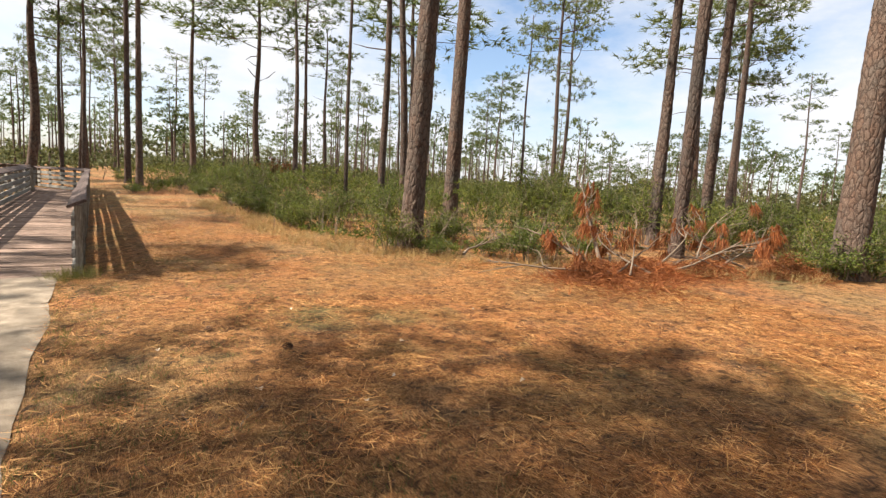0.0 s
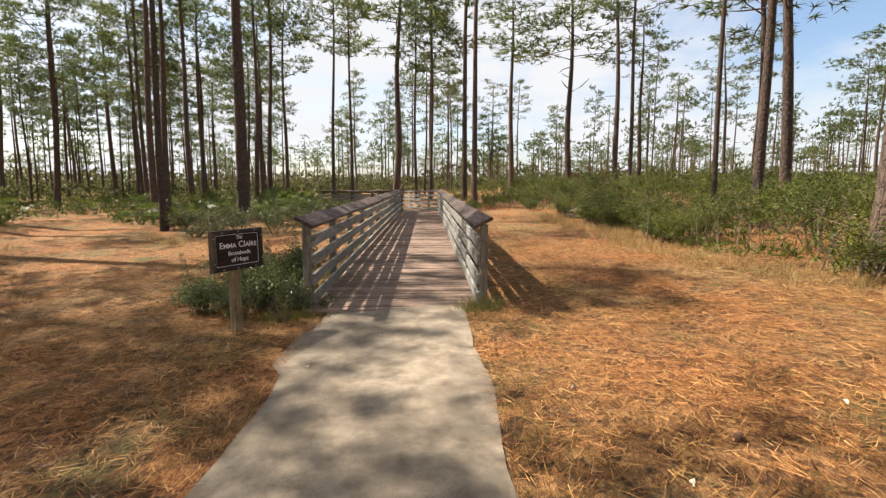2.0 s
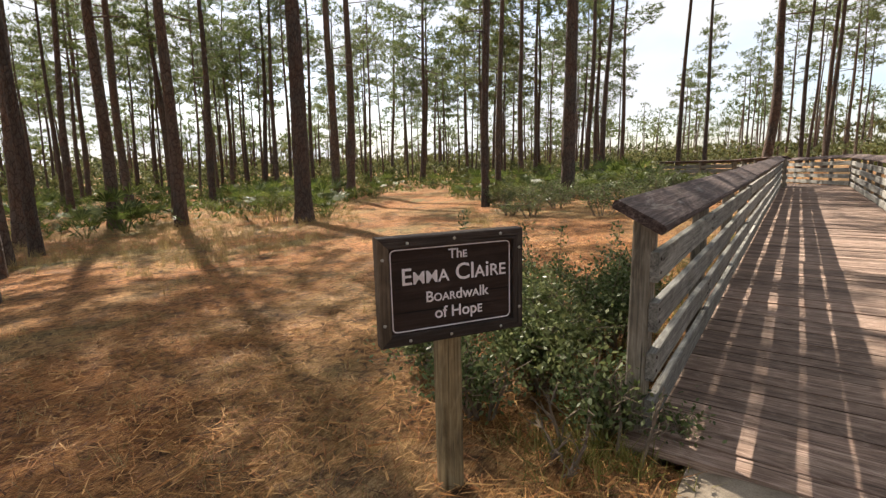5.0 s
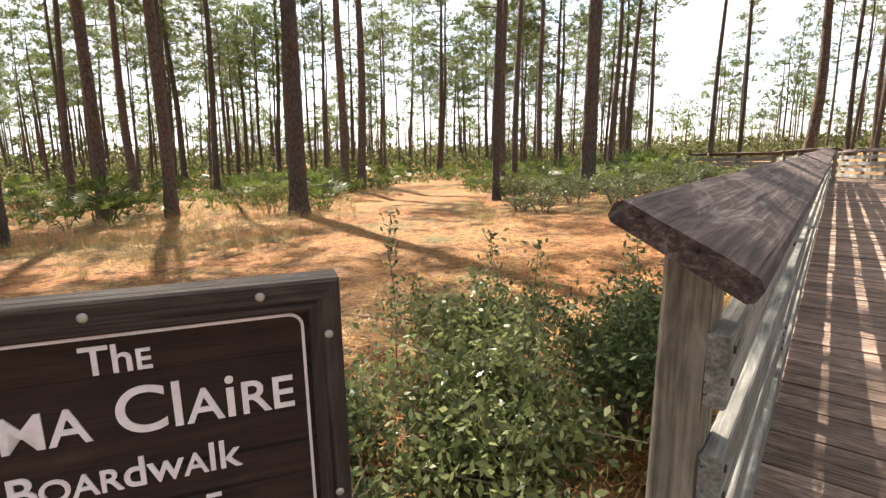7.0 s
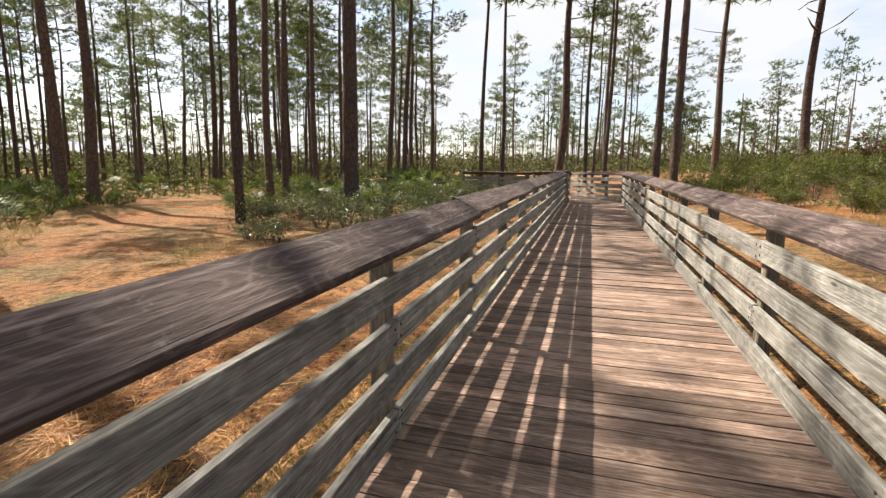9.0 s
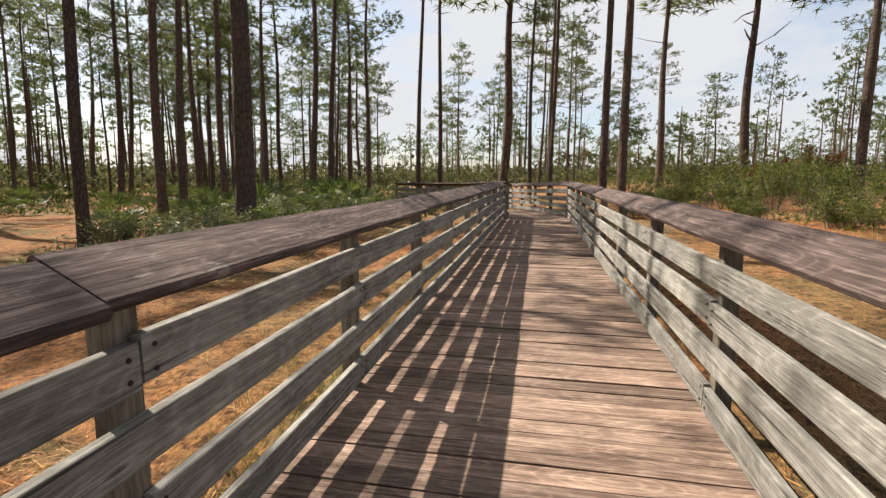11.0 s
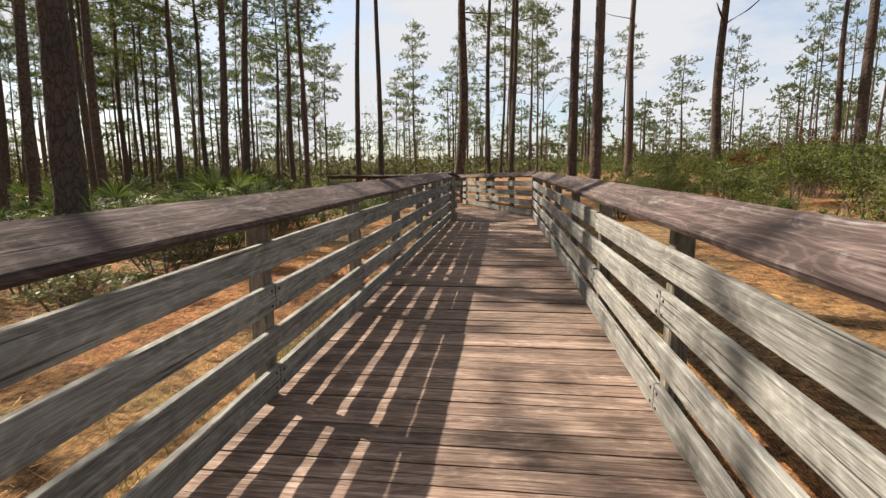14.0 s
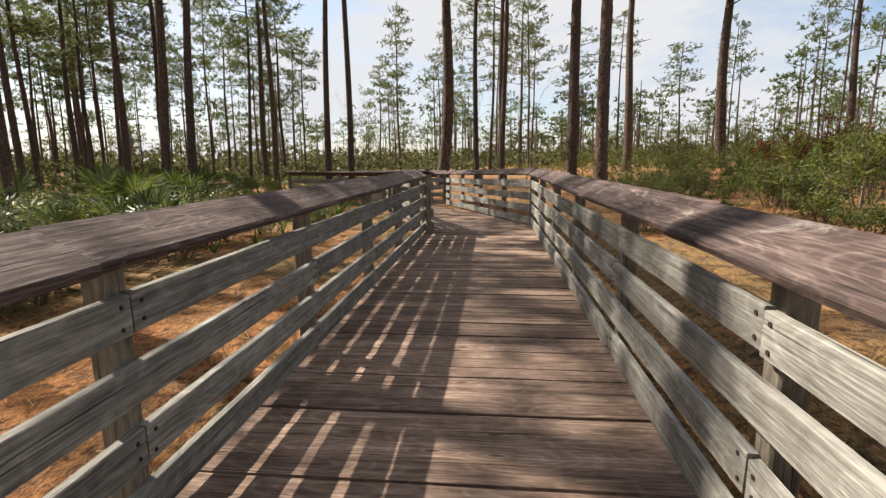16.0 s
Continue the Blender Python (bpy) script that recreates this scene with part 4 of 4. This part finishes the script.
def build_thicket():
    """The shrub layer as a mass: leaf sprays at the height of a lumpy canopy, thinning where the walk and trail run."""
    rs = np.random.RandomState(8)
    xy = [p for p in polar(rs, 36000, -100, 10, 4, 75, 0.85) if trail_gap(p[0], p[1]) > 0.8 and p[0] > (right_edge(p[1]) + 0.3 if p[1] < 26 else 1.6)]
    xy = np.array([p for p in xy if not (p[0] < 11.5 and p[1] < 6.4)])
    tall = np.array([0.45 + 1.5 * max(0.0, 0.28 + noise.noise((p[0] * 0.28, p[1] * 0.28, 2.0)) + 0.55 * noise.noise((p[0] * 0.9, p[1] * 0.9, 5.0))) for p in xy])
    edge = np.clip((xy[:, 0] - np.array([right_edge(y) if y < 26 else 1.6 for y in xy[:, 1]])) / 2.2, 0.3, 1)
    z = ground_zs(xy) + tall * edge * rs.random_sample(len(xy)) ** 0.5
    c = np.column_stack([xy, z])
    v, f = blades(rs, c, np.tile([0, 0, 0.5], (len(c), 1)), 0.16, 0.022, 11, 0.9)
    stuff("thicket", v, f, M_SHRUB, "dense green shrub thicket under the pines", "undergrowth")
    s = xy[rs.randint(0, len(xy), 5000)] + rs.normal(0, 0.3, (5000, 2))
    v, f = blades(rs, np.column_stack([s, ground_zs(s)]), np.tile([0, 0, 1.6], (len(s), 1)), 1.0, 0.012, 2, 0.35)
    stuff("dry_stems", v, f, M_TWIG, "bare tan stems standing in the thicket", "undergrowth")
    xy = np.array([p for p in polar(rs, 17000, 8, 100, 17, 80, 0.75) if trail_gap(p[0], p[1]) > 0.6])
    tall = np.array([0.12 + 0.75 * max(0.0, 0.25 + noise.noise((p[0] * 0.25, p[1] * 0.25, 9.0))) for p in xy])
    c = np.column_stack([xy, ground_zs(xy) + tall * rs.random_sample(len(xy)) ** 0.5])
    v, f = blades(rs, c, np.tile([0, 0, 0.7], (len(c), 1)), 0.30, 0.06, 5, 0.7)
    stuff("fern_layer", v, f, M_PALM, "bright green palmetto and fern layer under the pines", "undergrowth")


def build_far_woods():
    """Woods past the single trees: thin trunks and tufted crowns to the skyline."""
    rs = np.random.RandomState(21)
    for lo, hi, n, name in ((66, 110, 150, "distant_pines"), (95, 200, 720, "far_pines")):
        xy = np.array([p for p in polar(rs, n, -112, 112, lo, hi, 0.9) if trail_gap(p[0], p[1]) > 1])
        tv, tf, cc, cd = [], [], [], []
        for x, y in xy:
            z, h = ground_z(x, y), rs.uniform(8, 14.5)
            lean = Vector((rs.normal(0, 0.02), rs.normal(0.02, 0.02), 1))
            p = Vector((x, y, z - 0.2))
            tube(tv, tf, [p, p + lean * h * 0.5, p + lean * h], [rs.uniform(0.10, 0.17), 0.1, 0.03], 4, False)
            base = rs.uniform(0.55, 0.74)
            for _ in range(rs.randint(6, 11)):
                k = rs.random_sample()
                a, wide = rs.uniform(0, 6.283), rs.uniform(0.2, 2.7) * math.sqrt(1 - 0.5 * k)
                heart = p + lean * h * (base + (1 - base) * k) + Vector((math.cos(a) * wide, math.sin(a) * wide, 0))
                for _ in range(8):
                    o = Vector((rs.normal(0, 0.6), rs.normal(0, 0.6), rs.normal(0, 0.2)))
                    cc.append(heart + o)
                    cd.append(o * 0.5 + Vector((0, 0, 0.35)))
        tagged(new(name + "_trunks", mesh(name, tv, tf, M_BARK)), "distant slender pine trunks", "trees", kind="stuff")
        v, f = blades(rs, cc, cd, 0.48, 0.13, 8, 0.8)
        stuff(name + "_crowns", v, f, M_NEEDLE, "distant green pine crowns", "trees")
    for lo, hi, n, low, high, size, name in ((50, 110, 14000, 0.4, 2.8, 0.5, "far_brush"), (100, 230, 22000, 1.5, 7.5, 1.0, "skyline_wood")):
        c = polar(rs, n, -112, 112, lo, hi, 0.85)
        z = ground_zs(c)
        hgt = np.array([low + (high - low) * clamp(0.45 + 0.8 * noise.noise((x * 0.035, y * 0.035, 4.0)) + 0.5 * noise.noise((x * 0.13, y * 0.13, 8.0)), 0, 1) for x, y in c])
        cz = np.column_stack([c, z + hgt * rs.random_sample(len(c)) ** 0.6])
        v, f = blades(rs, cz, np.tile([0, 0, 0.25], (len(cz), 1)), size, size * 0.4, 8, 1.0)
        stuff(name, v, f, M_FARBRUSH, "far grey-green woods along the skyline", "undergrowth")


build_thicket()
build_far_woods()


# ---- litter, grass and small things of the ground ----
def on_walk(x, y, pad=0.0):
    return (y > 8.35 and abs(x + 1.26) < 1.15 + pad) or (y <= 8.45 and -2.1 - pad < x < -0.42 + pad)


def litter():
    """Fallen needles, one thin sliver each, thick near the walk."""
    rs = np.random.RandomState(31)
    a = np.column_stack([rs.uniform(-7, 8, 250000), 0.8 + 13.5 * rs.random_sample(250000) ** 1.25])
    b = np.column_stack([rs.uniform(-6, 4.5, 26000), rs.uniform(9, 24, 26000)])
    xy = np.concatenate([a, b])
    keep = np.array([not on_walk(x, y) and noise.noise((x * 0.8, y * 0.8, 3.0)) + 0.5 * noise.noise((x * 2.6, y * 2.6, 8.0)) > rs.uniform(-0.75, 0.35) for x, y in xy])
    xy = xy[keep]
    n = len(xy)
    ang = rs.uniform(0, 6.283, n)
    z = ground_zs(xy) + rs.uniform(0.004, 0.045, n)
    d = np.column_stack([np.cos(ang), np.sin(ang), rs.normal(0.0, 0.10, n)])
    s = np.column_stack([-np.sin(ang), np.cos(ang), rs.normal(0, 0.35, n)])
    ln = rs.uniform(0.09, 0.22, (n, 1))
    w = rs.uniform(0.0014, 0.0036, (n, 1))
    c = np.column_stack([xy, z])
    v = np.stack([c - s * w, c + s * w, c + d * ln], 1).reshape(-1, 3)
    stuff("fallen_needles", v, np.arange(len(v)).reshape(-1, 3), M_LITTER, "loose orange-brown fallen pine needles", "litter")


def grass(name, xy, height, width, per, material, label, spread=0.45):
    rs = np.random.RandomState(len(xy))
    c = np.column_stack([xy, ground_zs(xy) - 0.01])
    v, f = blades(rs, c, np.tile([0, 0, 1.0], (len(c), 1)), height, width, per, spread)
    v[:, :2] += np.repeat(rs.normal(0, 0.025, (len(f), 2)), 3, axis=0)
    stuff(name, v, f, material, label, "grass")


def build_grass():
    rs = np.random.RandomState(41)
    p = np.column_stack([rs.uniform(-0.4, 2.2, 2600), rs.uniform(1.5, 9.5, 2600)])
    p = np.array([q for q in p if not on_walk(*q) and noise.noise((q[0] * 0.9, q[1] * 0.7, 1.0)) + 0.5 * (1.2 - q[0]) > rs.uniform(-0.2, 0.9)])
    grass("short_green_grass", p, 0.075, 0.005, 7, M_GRASSGREEN, "short olive grass beside the path", 0.6)
    p = np.column_stack([rs.uniform(-8, -1.9, 2200), rs.uniform(2.5, 12, 2200)])
    p = np.array([q for q in p if not on_walk(*q) and noise.noise((q[0] * 0.6, q[1] * 0.6, 4.0)) > rs.uniform(-0.3, 0.4)])
    grass("dry_short_grass", p, 0.11, 0.005, 7, M_STRAW, "short dry tan grass", 0.7)
    p = polar(rs, 7000, 38, 95, 8.5, 24, 0.8)
    p = np.array([q for q in p if trail_gap(*q) > 0.3 and noise.noise((q[0] * 0.3, q[1] * 0.3, 6.0)) > rs.uniform(-0.5, 0.25)])
    grass("tall_dry_grass", p[::2], 0.30, 0.008, 9, M_STRAW, "tall dry tan grass beside the trail", 0.42)
    p = np.array([(right_edge(y) - 0.5 + rs.normal(0, 0.45), y) for y in 3.0 + 19 * rs.random_sample(1000) ** 1.2])
    p = np.array([q for q in p if trail_gap(*q) >= 0 and q[0] > 3.2])
    grass("edge_dry_grass", p, 0.24, 0.009, 8, M_STRAW, "dry grass along the edge of the thicket", 0.5)
    p = np.array([q for q in np.column_stack([rs.uniform(-9, 6, 5200), rs.uniform(9, 34, 5200)]) if not on_walk(q[0], q[1], 0.1) and noise.noise((q[0] * 0.5, q[1] * 0.5, 11.0)) > rs.uniform(-0.1, 0.55)])
    grass("mixed_dry_grass", p, 0.17, 0.008, 6, M_STRAW, "patchy dry grass beside the boardwalk", 0.6)


litter()
build_grass()
wr = np.random.RandomState(3)
for nm, cx, cy, sx, sy, cnt, hh in (("post_weeds", -0.22, 8.28, 0.13, 0.12, 60, 0.24), ("bush_weeds", -2.45, 8.2, 0.22, 0.10, 70, 0.16), ("rail_weeds", -2.6, 13.5, 0.15, 3.5, 160, 0.3)):
    grass(nm, np.column_stack([wr.normal(cx, sx, cnt), wr.normal(cy, sy, cnt)]), hh, 0.006, 9, M_GRASSGREEN, "yellow-green weeds at the foot of the railing", 0.55)


def holly(x, y, h, w, count, seed, stems=16):
    ob = bush(seed, h, w, count, 0.040, 0.019, M_GALL, stems, 0.2, "holly_bush")
    ob.matrix_basis = Matrix.Translation((x, y, ground_z(x, y)))
    return tagged(ob, "bushy dark green holly crowding the end of the railing", "bush", "holly by the boardwalk")


for args in ((-2.95, 8.80, 0.58, 0.52, 9000, 71), (-3.5, 9.35, 0.55, 0.55, 5500, 72), (-2.85, 9.75, 0.62, 0.50, 7000, 73), (-3.75, 8.70, 0.36, 0.42, 3200, 74),
             (-2.52, 8.50, 0.42, 0.26, 1700, 75), (-3.1, 8.30, 0.36, 0.30, 1700, 76), (-2.16, 8.62, 0.25, 0.16, 500, 78)):
    holly(*args)


def sprig(x, y, h, seed):
    """A single upright shoot with leaves all along it."""
    r, rs = random.Random(seed), np.random.RandomState(seed)
    root = tagged(new("holly_shoot"), "upright leafy holly shoot above the bush", "shoot", "holly shoots")
    root.matrix_basis = Matrix.Translation((x, y, ground_z(x, y)))
    verts, faces = [], []
    pts = [Vector((0.03 * math.sin(i * 1.3 + seed), 0.03 * math.cos(i * 1.7), h * i / 6)) for i in range(7)]
    tube(verts, faces, pts, [0.006 - 0.0007 * i for i in range(7)], 4)
    part("stem", mesh("stem", verts, faces, M_TWIG), root)
    c = [pts[3].lerp(pts[6], r.random() ** 0.8) + Vector((r.gauss(0, 0.022), r.gauss(0, 0.022), 0)) for _ in range(110)]
    v, f = leaves(rs, c, 0.034, 0.016, 0.5)
    part("foliage", np_mesh("foliage", v, f, M_GALL), root)


for args in ((-3.75, 9.15, 1.06, 81), (-3.05, 9.25, 0.98, 82), (-2.75, 9.55, 1.0, 83), (-4.05, 9.0, 0.72, 84), (-3.45, 9.6, 0.92, 85), (-3.9, 9.5, 0.66, 86)):
    sprig(*args)


def branch(verts, faces, start, way, length, radius, r, depth=0, tips=None):
    """A crooked dead branch with side twigs."""
    pts, p, d = [start], start.copy(), way.normalized()
    for _ in range(5):
        d = (d + Vector((r.gauss(0, 0.16), r.gauss(0, 0.16), r.gauss(0, 0.10)))).normalized()
        p = p + d * length / 5
        pts.append(p.copy())
    tube(verts, faces, pts, [radius * (1 - 0.16 * i) for i in range(6)], 6 if depth == 0 else 4)
    if depth < 2:
        for _ in range(4 - depth):
            i = r.randint(2, 4)
            side = (d + Vector((r.gauss(0, 0.7), r.gauss(0, 0.7), r.gauss(0.15, 0.5)))).normalized()
            branch(verts, faces, pts[i], side, length * r.uniform(0.25, 0.5), radius * 0.5, r, depth + 1, tips)
    if tips is not None and depth:
        tips.append((pts[-1], d))


def dead_limb(x, y, ang, rise, length, seed, radius=0.026, lift=0.1, needles=4, hang=0.26, label="fallen dead pine limb with rust-red needles"):
    r, rs = random.Random(seed), np.random.RandomState(seed)
    root = tagged(new("fallen_branch"), label, "branch", "heap of fallen limbs")
    root.matrix_basis = Matrix.Translation((x, y, ground_z(x, y)))
    verts, faces, tips = [], [], []
    branch(verts, faces, Vector((0, 0, lift)), Vector((math.cos(ang), math.sin(ang), rise)), length, radius, r, 0, tips)
    part("limb", mesh("limb", verts, faces, M_TWIG, True), root, "grey bare wood")
    if needles and tips:
        c, d = [], []
        for p, w in r.sample(tips, min(needles, len(tips))):
            for _ in range(16):
                c.append(p + Vector((r.gauss(0, 0.06), r.gauss(0, 0.06), r.gauss(0.02, 0.05))))
                d.append(w * 0.25 + Vector((0, 0, -1.0)))
        c = np.array([tuple(q) for q in c])
        v, f = blades(rs, c, np.array([tuple(q) for q in d]), hang, 0.010, 9, 0.22)
        v[:, 2] = np.maximum(v[:, 2], 0.02)
        part("dead_needles", np_mesh("dead_needles", v, f, M_DEAD), root, "hanging rust-red dead needles")
    return root


for x, y, *rest in ((6.9, 5.3, 1.3, 0.9, 1.9, 101, 0.045), (7.0, 5.2, 2.9, 0.25, 1.5, 102), (7.2, 5.3, 0.2, 0.35, 1.8, 103), (8.2, 5.2, 0.3, 0.35, 1.8, 104), (8.6, 5.0, -0.3, 0.25, 2.0, 105),
                    (9.3, 5.0, 0.6, 0.5, 2.0, 106), (9.6, 4.7, -0.3, 0.25, 2.2, 107), (7.8, 5.0, 2.0, 0.3, 1.4, 108), (10.4, 4.5, 2.0, 0.45, 1.5, 109), (10.9, 4.0, -0.7, 0.25, 1.6, 110, 0.05), (11.0, 3.9, 1.2, 0.25, 1.3, 111), (8.0, 6.0, 0.5, 0.4, 1.7, 112)):
    dead_limb(x + 0.35, y - 0.25, *rest)
dead_limb(5.6, 7.0, 0.6, 0.05, 1.6, 120, 0.03, 0.25, 0, label="bare grey fallen limb")


for x, y, *rest in ((6.9, 5.4, 2.75, 0.25, 2.2, 121, 0.026), (7.0, 5.4, 1.9, 0.75, 1.6, 122, 0.026), (7.3, 5.0, 0.55, 0.6, 1.8, 123, 0.02), (8.9, 4.9, 0.2, 0.3, 2.0, 125, 0.022), (9.9, 4.6, 2.8, 0.4, 1.7, 126, 0.02)):
    dead_limb(x + 0.3, y - 0.2, *rest, needles=0, label="bare grey fallen limb")


def red_heap(x, y, w, h, n, seed, label):
    """A heap of rust-red needles shed from the limbs."""
    rs = np.random.RandomState(seed)
    o = rs.normal(0, 1, (n, 2)) * (w * 0.5, w * 0.35)
    zz = np.maximum(0.01, h * np.exp(-(o[:, 0] ** 2 + o[:, 1] ** 2) / (w * w * 0.3))) * rs.random_sample(n)
    c = np.column_stack([o[:, 0], o[:, 1], zz])
    v, f = blades(rs, c, np.column_stack([rs.normal(0, 1, (n, 2)), rs.normal(-0.25, 0.4, n)]), 0.25, 0.009, 5, 0.5)
    v[:, 2] = np.maximum(v[:, 2], 0.008)
    ob = new("litter_heap", np_mesh("litter_heap", v, f, M_DEAD))
    ob.matrix_basis = Matrix.Translation((x, y, ground_z(x, y)))
    tagged(ob, label, "litter", kind="stuff")


red_heap(6.9, 5.1, 0.9, 0.45, 900, 1, "rust-red heap of dead pine needles under fallen limbs")
red_heap(8.4, 5.0, 1.1, 0.35, 900, 2, "rust-red heap of dead pine needles under fallen limbs")
red_heap(9.8, 4.6, 1.2, 0.35, 900, 3, "rust-red heap of dead pine needles under fallen limbs")
red_heap(11.2, 3.6, 0.9, 0.45, 800, 4, "rust-red heap of dead pine needles beside an old pine")
red_heap(7.6, 4.5, 2.0, 0.05, 1200, 5, "thin spread of rust-red needles before the limbs")

# a rust-red dead shrub in the far thicket
for k, (x, y, h) in enumerate(((10.2, 37.6, 1.9), (11.2, 37.9, 2.2), (12.3, 38.3, 1.7), (9.3, 38.0, 1.3))):
    ob = bush(130 + k, h, 0.8, 700, 0.16, 0.05, M_DEAD, 8, 0.2, "dead_shrub")
    ob.matrix_basis = Matrix.Translation((x, y, ground_z(x, y)))
    tagged(ob, "dead shrub with rust-red leaves in the green thicket", "shrub", "dead shrubs")


def sapling(x, y, h, seed, label="bare pale sapling at the foot of an old pine"):
    """A bare, pale, many-twigged sapling."""
    r = random.Random(seed)
    verts, faces = [], []
    for _ in range(3):
        branch(verts, faces, Vector((r.gauss(0, 0.1), r.gauss(0, 0.1), -0.05)), Vector((r.gauss(0, 0.3), r.gauss(0, 0.3), 1)), h * r.uniform(0.7, 1), 0.013, r)
    ob = new("bare_sapling", mesh("bare_sapling", verts, faces, M_TWIG))
    ob.matrix_basis = Matrix.Translation((x, y, ground_z(x, y)))
    tagged(ob, label, "sapling", "bare saplings")


for args in ((5.6, 9.0, 1.2, 141), (6.3, 9.05, 1.5, 142), (6.0, 8.8, 1.0, 143), (7.1, 8.0, 0.8, 144), (5.1, 9.6, 0.8, 145), (10.5, 40.5, 3.5, 146), (-5.0, 40.0, 5.5, 147), (-2.5, 42.0, 6.0, 148), (-7.0, 41.0, 5.0, 149), (0.5, 41.5, 5.0, 150)):
    sapling(*args)


for args in ((-2.5, 8.22, 0.34, 151), (-2.36, 8.3, 0.4, 152), (-2.62, 8.12, 0.28, 153)):
    sapling(*args, "dry bare twigs at the foot of the railing post")


def clod(x, y, s, seed, label, material, name, category):
    bm = bmesh.new()
    bmesh.ops.create_icosphere(bm, subdivisions=3, radius=1)
    for v in bm.verts:
        v.co *= 1 + 0.35 * noise.noise(v.co * 1.7 + Vector((seed, 0, 0))) + 0.15 * noise.noise(v.co * 5 + Vector((seed, 4, 0)))
        v.co = Vector((v.co.x * s, v.co.y * s * 0.7, v.co.z * s * 0.45))
    ob = new(name, bm_mesh(name, bm, material))
    ob.matrix_basis = Matrix.Translation((x, y, ground_z(x, y) + s * 0.2))
    tagged(ob, label, category)


clod(4.7, 20.2, 0.55, 3, "dark uprooted stump on the straw clearing", M_TWIG, "stump", "stump")


def cone(x, y, s, turn):
    """A pine cone: scales in a spiral on a tapered body."""
    verts, faces = [], []
    for i in range(60):
        u = i / 60
        a, rr = i * 2.4, 0.034 * math.sin(math.pi * (0.12 + 0.85 * u))
        p = Vector((math.cos(a) * rr, math.sin(a) * rr, 0.12 * u))
        o = Vector((math.cos(a), math.sin(a), 0.3)) * 0.014
        t = Vector((-math.sin(a), math.cos(a), 0)) * 0.009
        k = len(verts)
        verts += [p * 0.6, p + o + t, p + o * 1.25, p + o - t]
        faces.append((k, k + 1, k + 2, k + 3))
    ob = new("pine_cone", mesh("pine_cone", verts, faces, M_CONE))
    ob.matrix_basis = Matrix.Translation((x, y, ground_z(x, y) + 0.035 * s)) @ pose(0, 0, 0, 82, 0, turn) @ Matrix.Diagonal((s, s, s, 1))
    tagged(ob, "open brown pine cone lying on the straw", "pine cone", "pine cones")


M_CONE = plain("brown_cone_scales", (0.085, 0.045, 0.030), 0.8, 0, 40, 0.4)
for args in ((1.43, 4.36, 0.85, 20), (0.9, 5.2, 0.6, 120)):
    cone(*args)


def stick(x, y, ang, length, rad, seed):
    r = random.Random(seed)
    verts, faces = [], []
    branch(verts, faces, Vector((0, 0, rad)), Vector((math.cos(ang), math.sin(ang), 0)), length, rad, r, 1)
    for v in verts:
        v.z = max(v.z * 0.4, 0.0) + rad * 0.6
    ob = new("stick", mesh("stick", verts, faces, M_TWIG))
    ob.matrix_basis = Matrix.Translation((x, y, ground_z(x, y)))
    tagged(ob, "thin dead stick lying on the pine straw", "stick", "fallen sticks")


for args in ((0.75, 3.1, 1.0, 0.42, 0.008, 161), (0.5, 3.25, 2.2, 0.25, 0.006, 162), (2.45, 4.6, 1.2, 0.35, 0.007, 163), (-3.4, 5.2, 0.4, 0.5, 0.008, 164), (-3.1, 11.2, 0.6, 0.6, 0.01, 165), (-3.5, 11.8, 2.0, 0.5, 0.009, 166), (3.6, 5.4, 0.2, 0.4, 0.008, 167)):
    stick(*args)


def dry_leaf(x, y, s, seed):
    r = random.Random(seed)
    bm = bmesh.new()
    ring = [bm.verts.new((math.cos(a) * s, math.sin(a) * s * 0.5, 0.012 * math.sin(a * 2 + seed) + 0.008)) for a in [i * 0.785 for i in range(8)]]
    mid = bm.verts.new((0, 0, 0.002))
    for i in range(8):
        bm.faces.new((ring[i], ring[(i + 1) % 8], mid))
    ob = new("dry_leaf", bm_mesh("dry_leaf", bm, M_PALELEAF))
    z = ground_z(x, y) if not on_walk(x, y) else 0.013 * max(0, y - 4) + 0.036 * x + 0.024
    ob.matrix_basis = Matrix.Translation((x, y, z + 0.006)) @ pose(0, 0, 0, r.uniform(-10, 10), r.uniform(-10, 10), r.uniform(0, 360))
    tagged(ob, "small pale dry leaf on the ground", "leaf", "pale dry leaves")


M_PALELEAF = plain("pale_dry_leaf", (0.55, 0.47, 0.36), 0.7)
lr = random.Random(77)
for x, y in ((0.45, 4.85), (3.35, 5.15), (2.0, 3.3), (1.6, 3.0), (2.9, 2.7), (-1.35, 7.35), (-1.9, 6.6), (2.5, 4.0), (1.0, 3.6), (-3.3, 6.6), (0.2, 6.0), (3.9, 4.6), (-2.6, 5.0), (1.9, 5.6)):
    dry_leaf(x, y, lr.uniform(0.018, 0.035), lr.randint(0, 99))
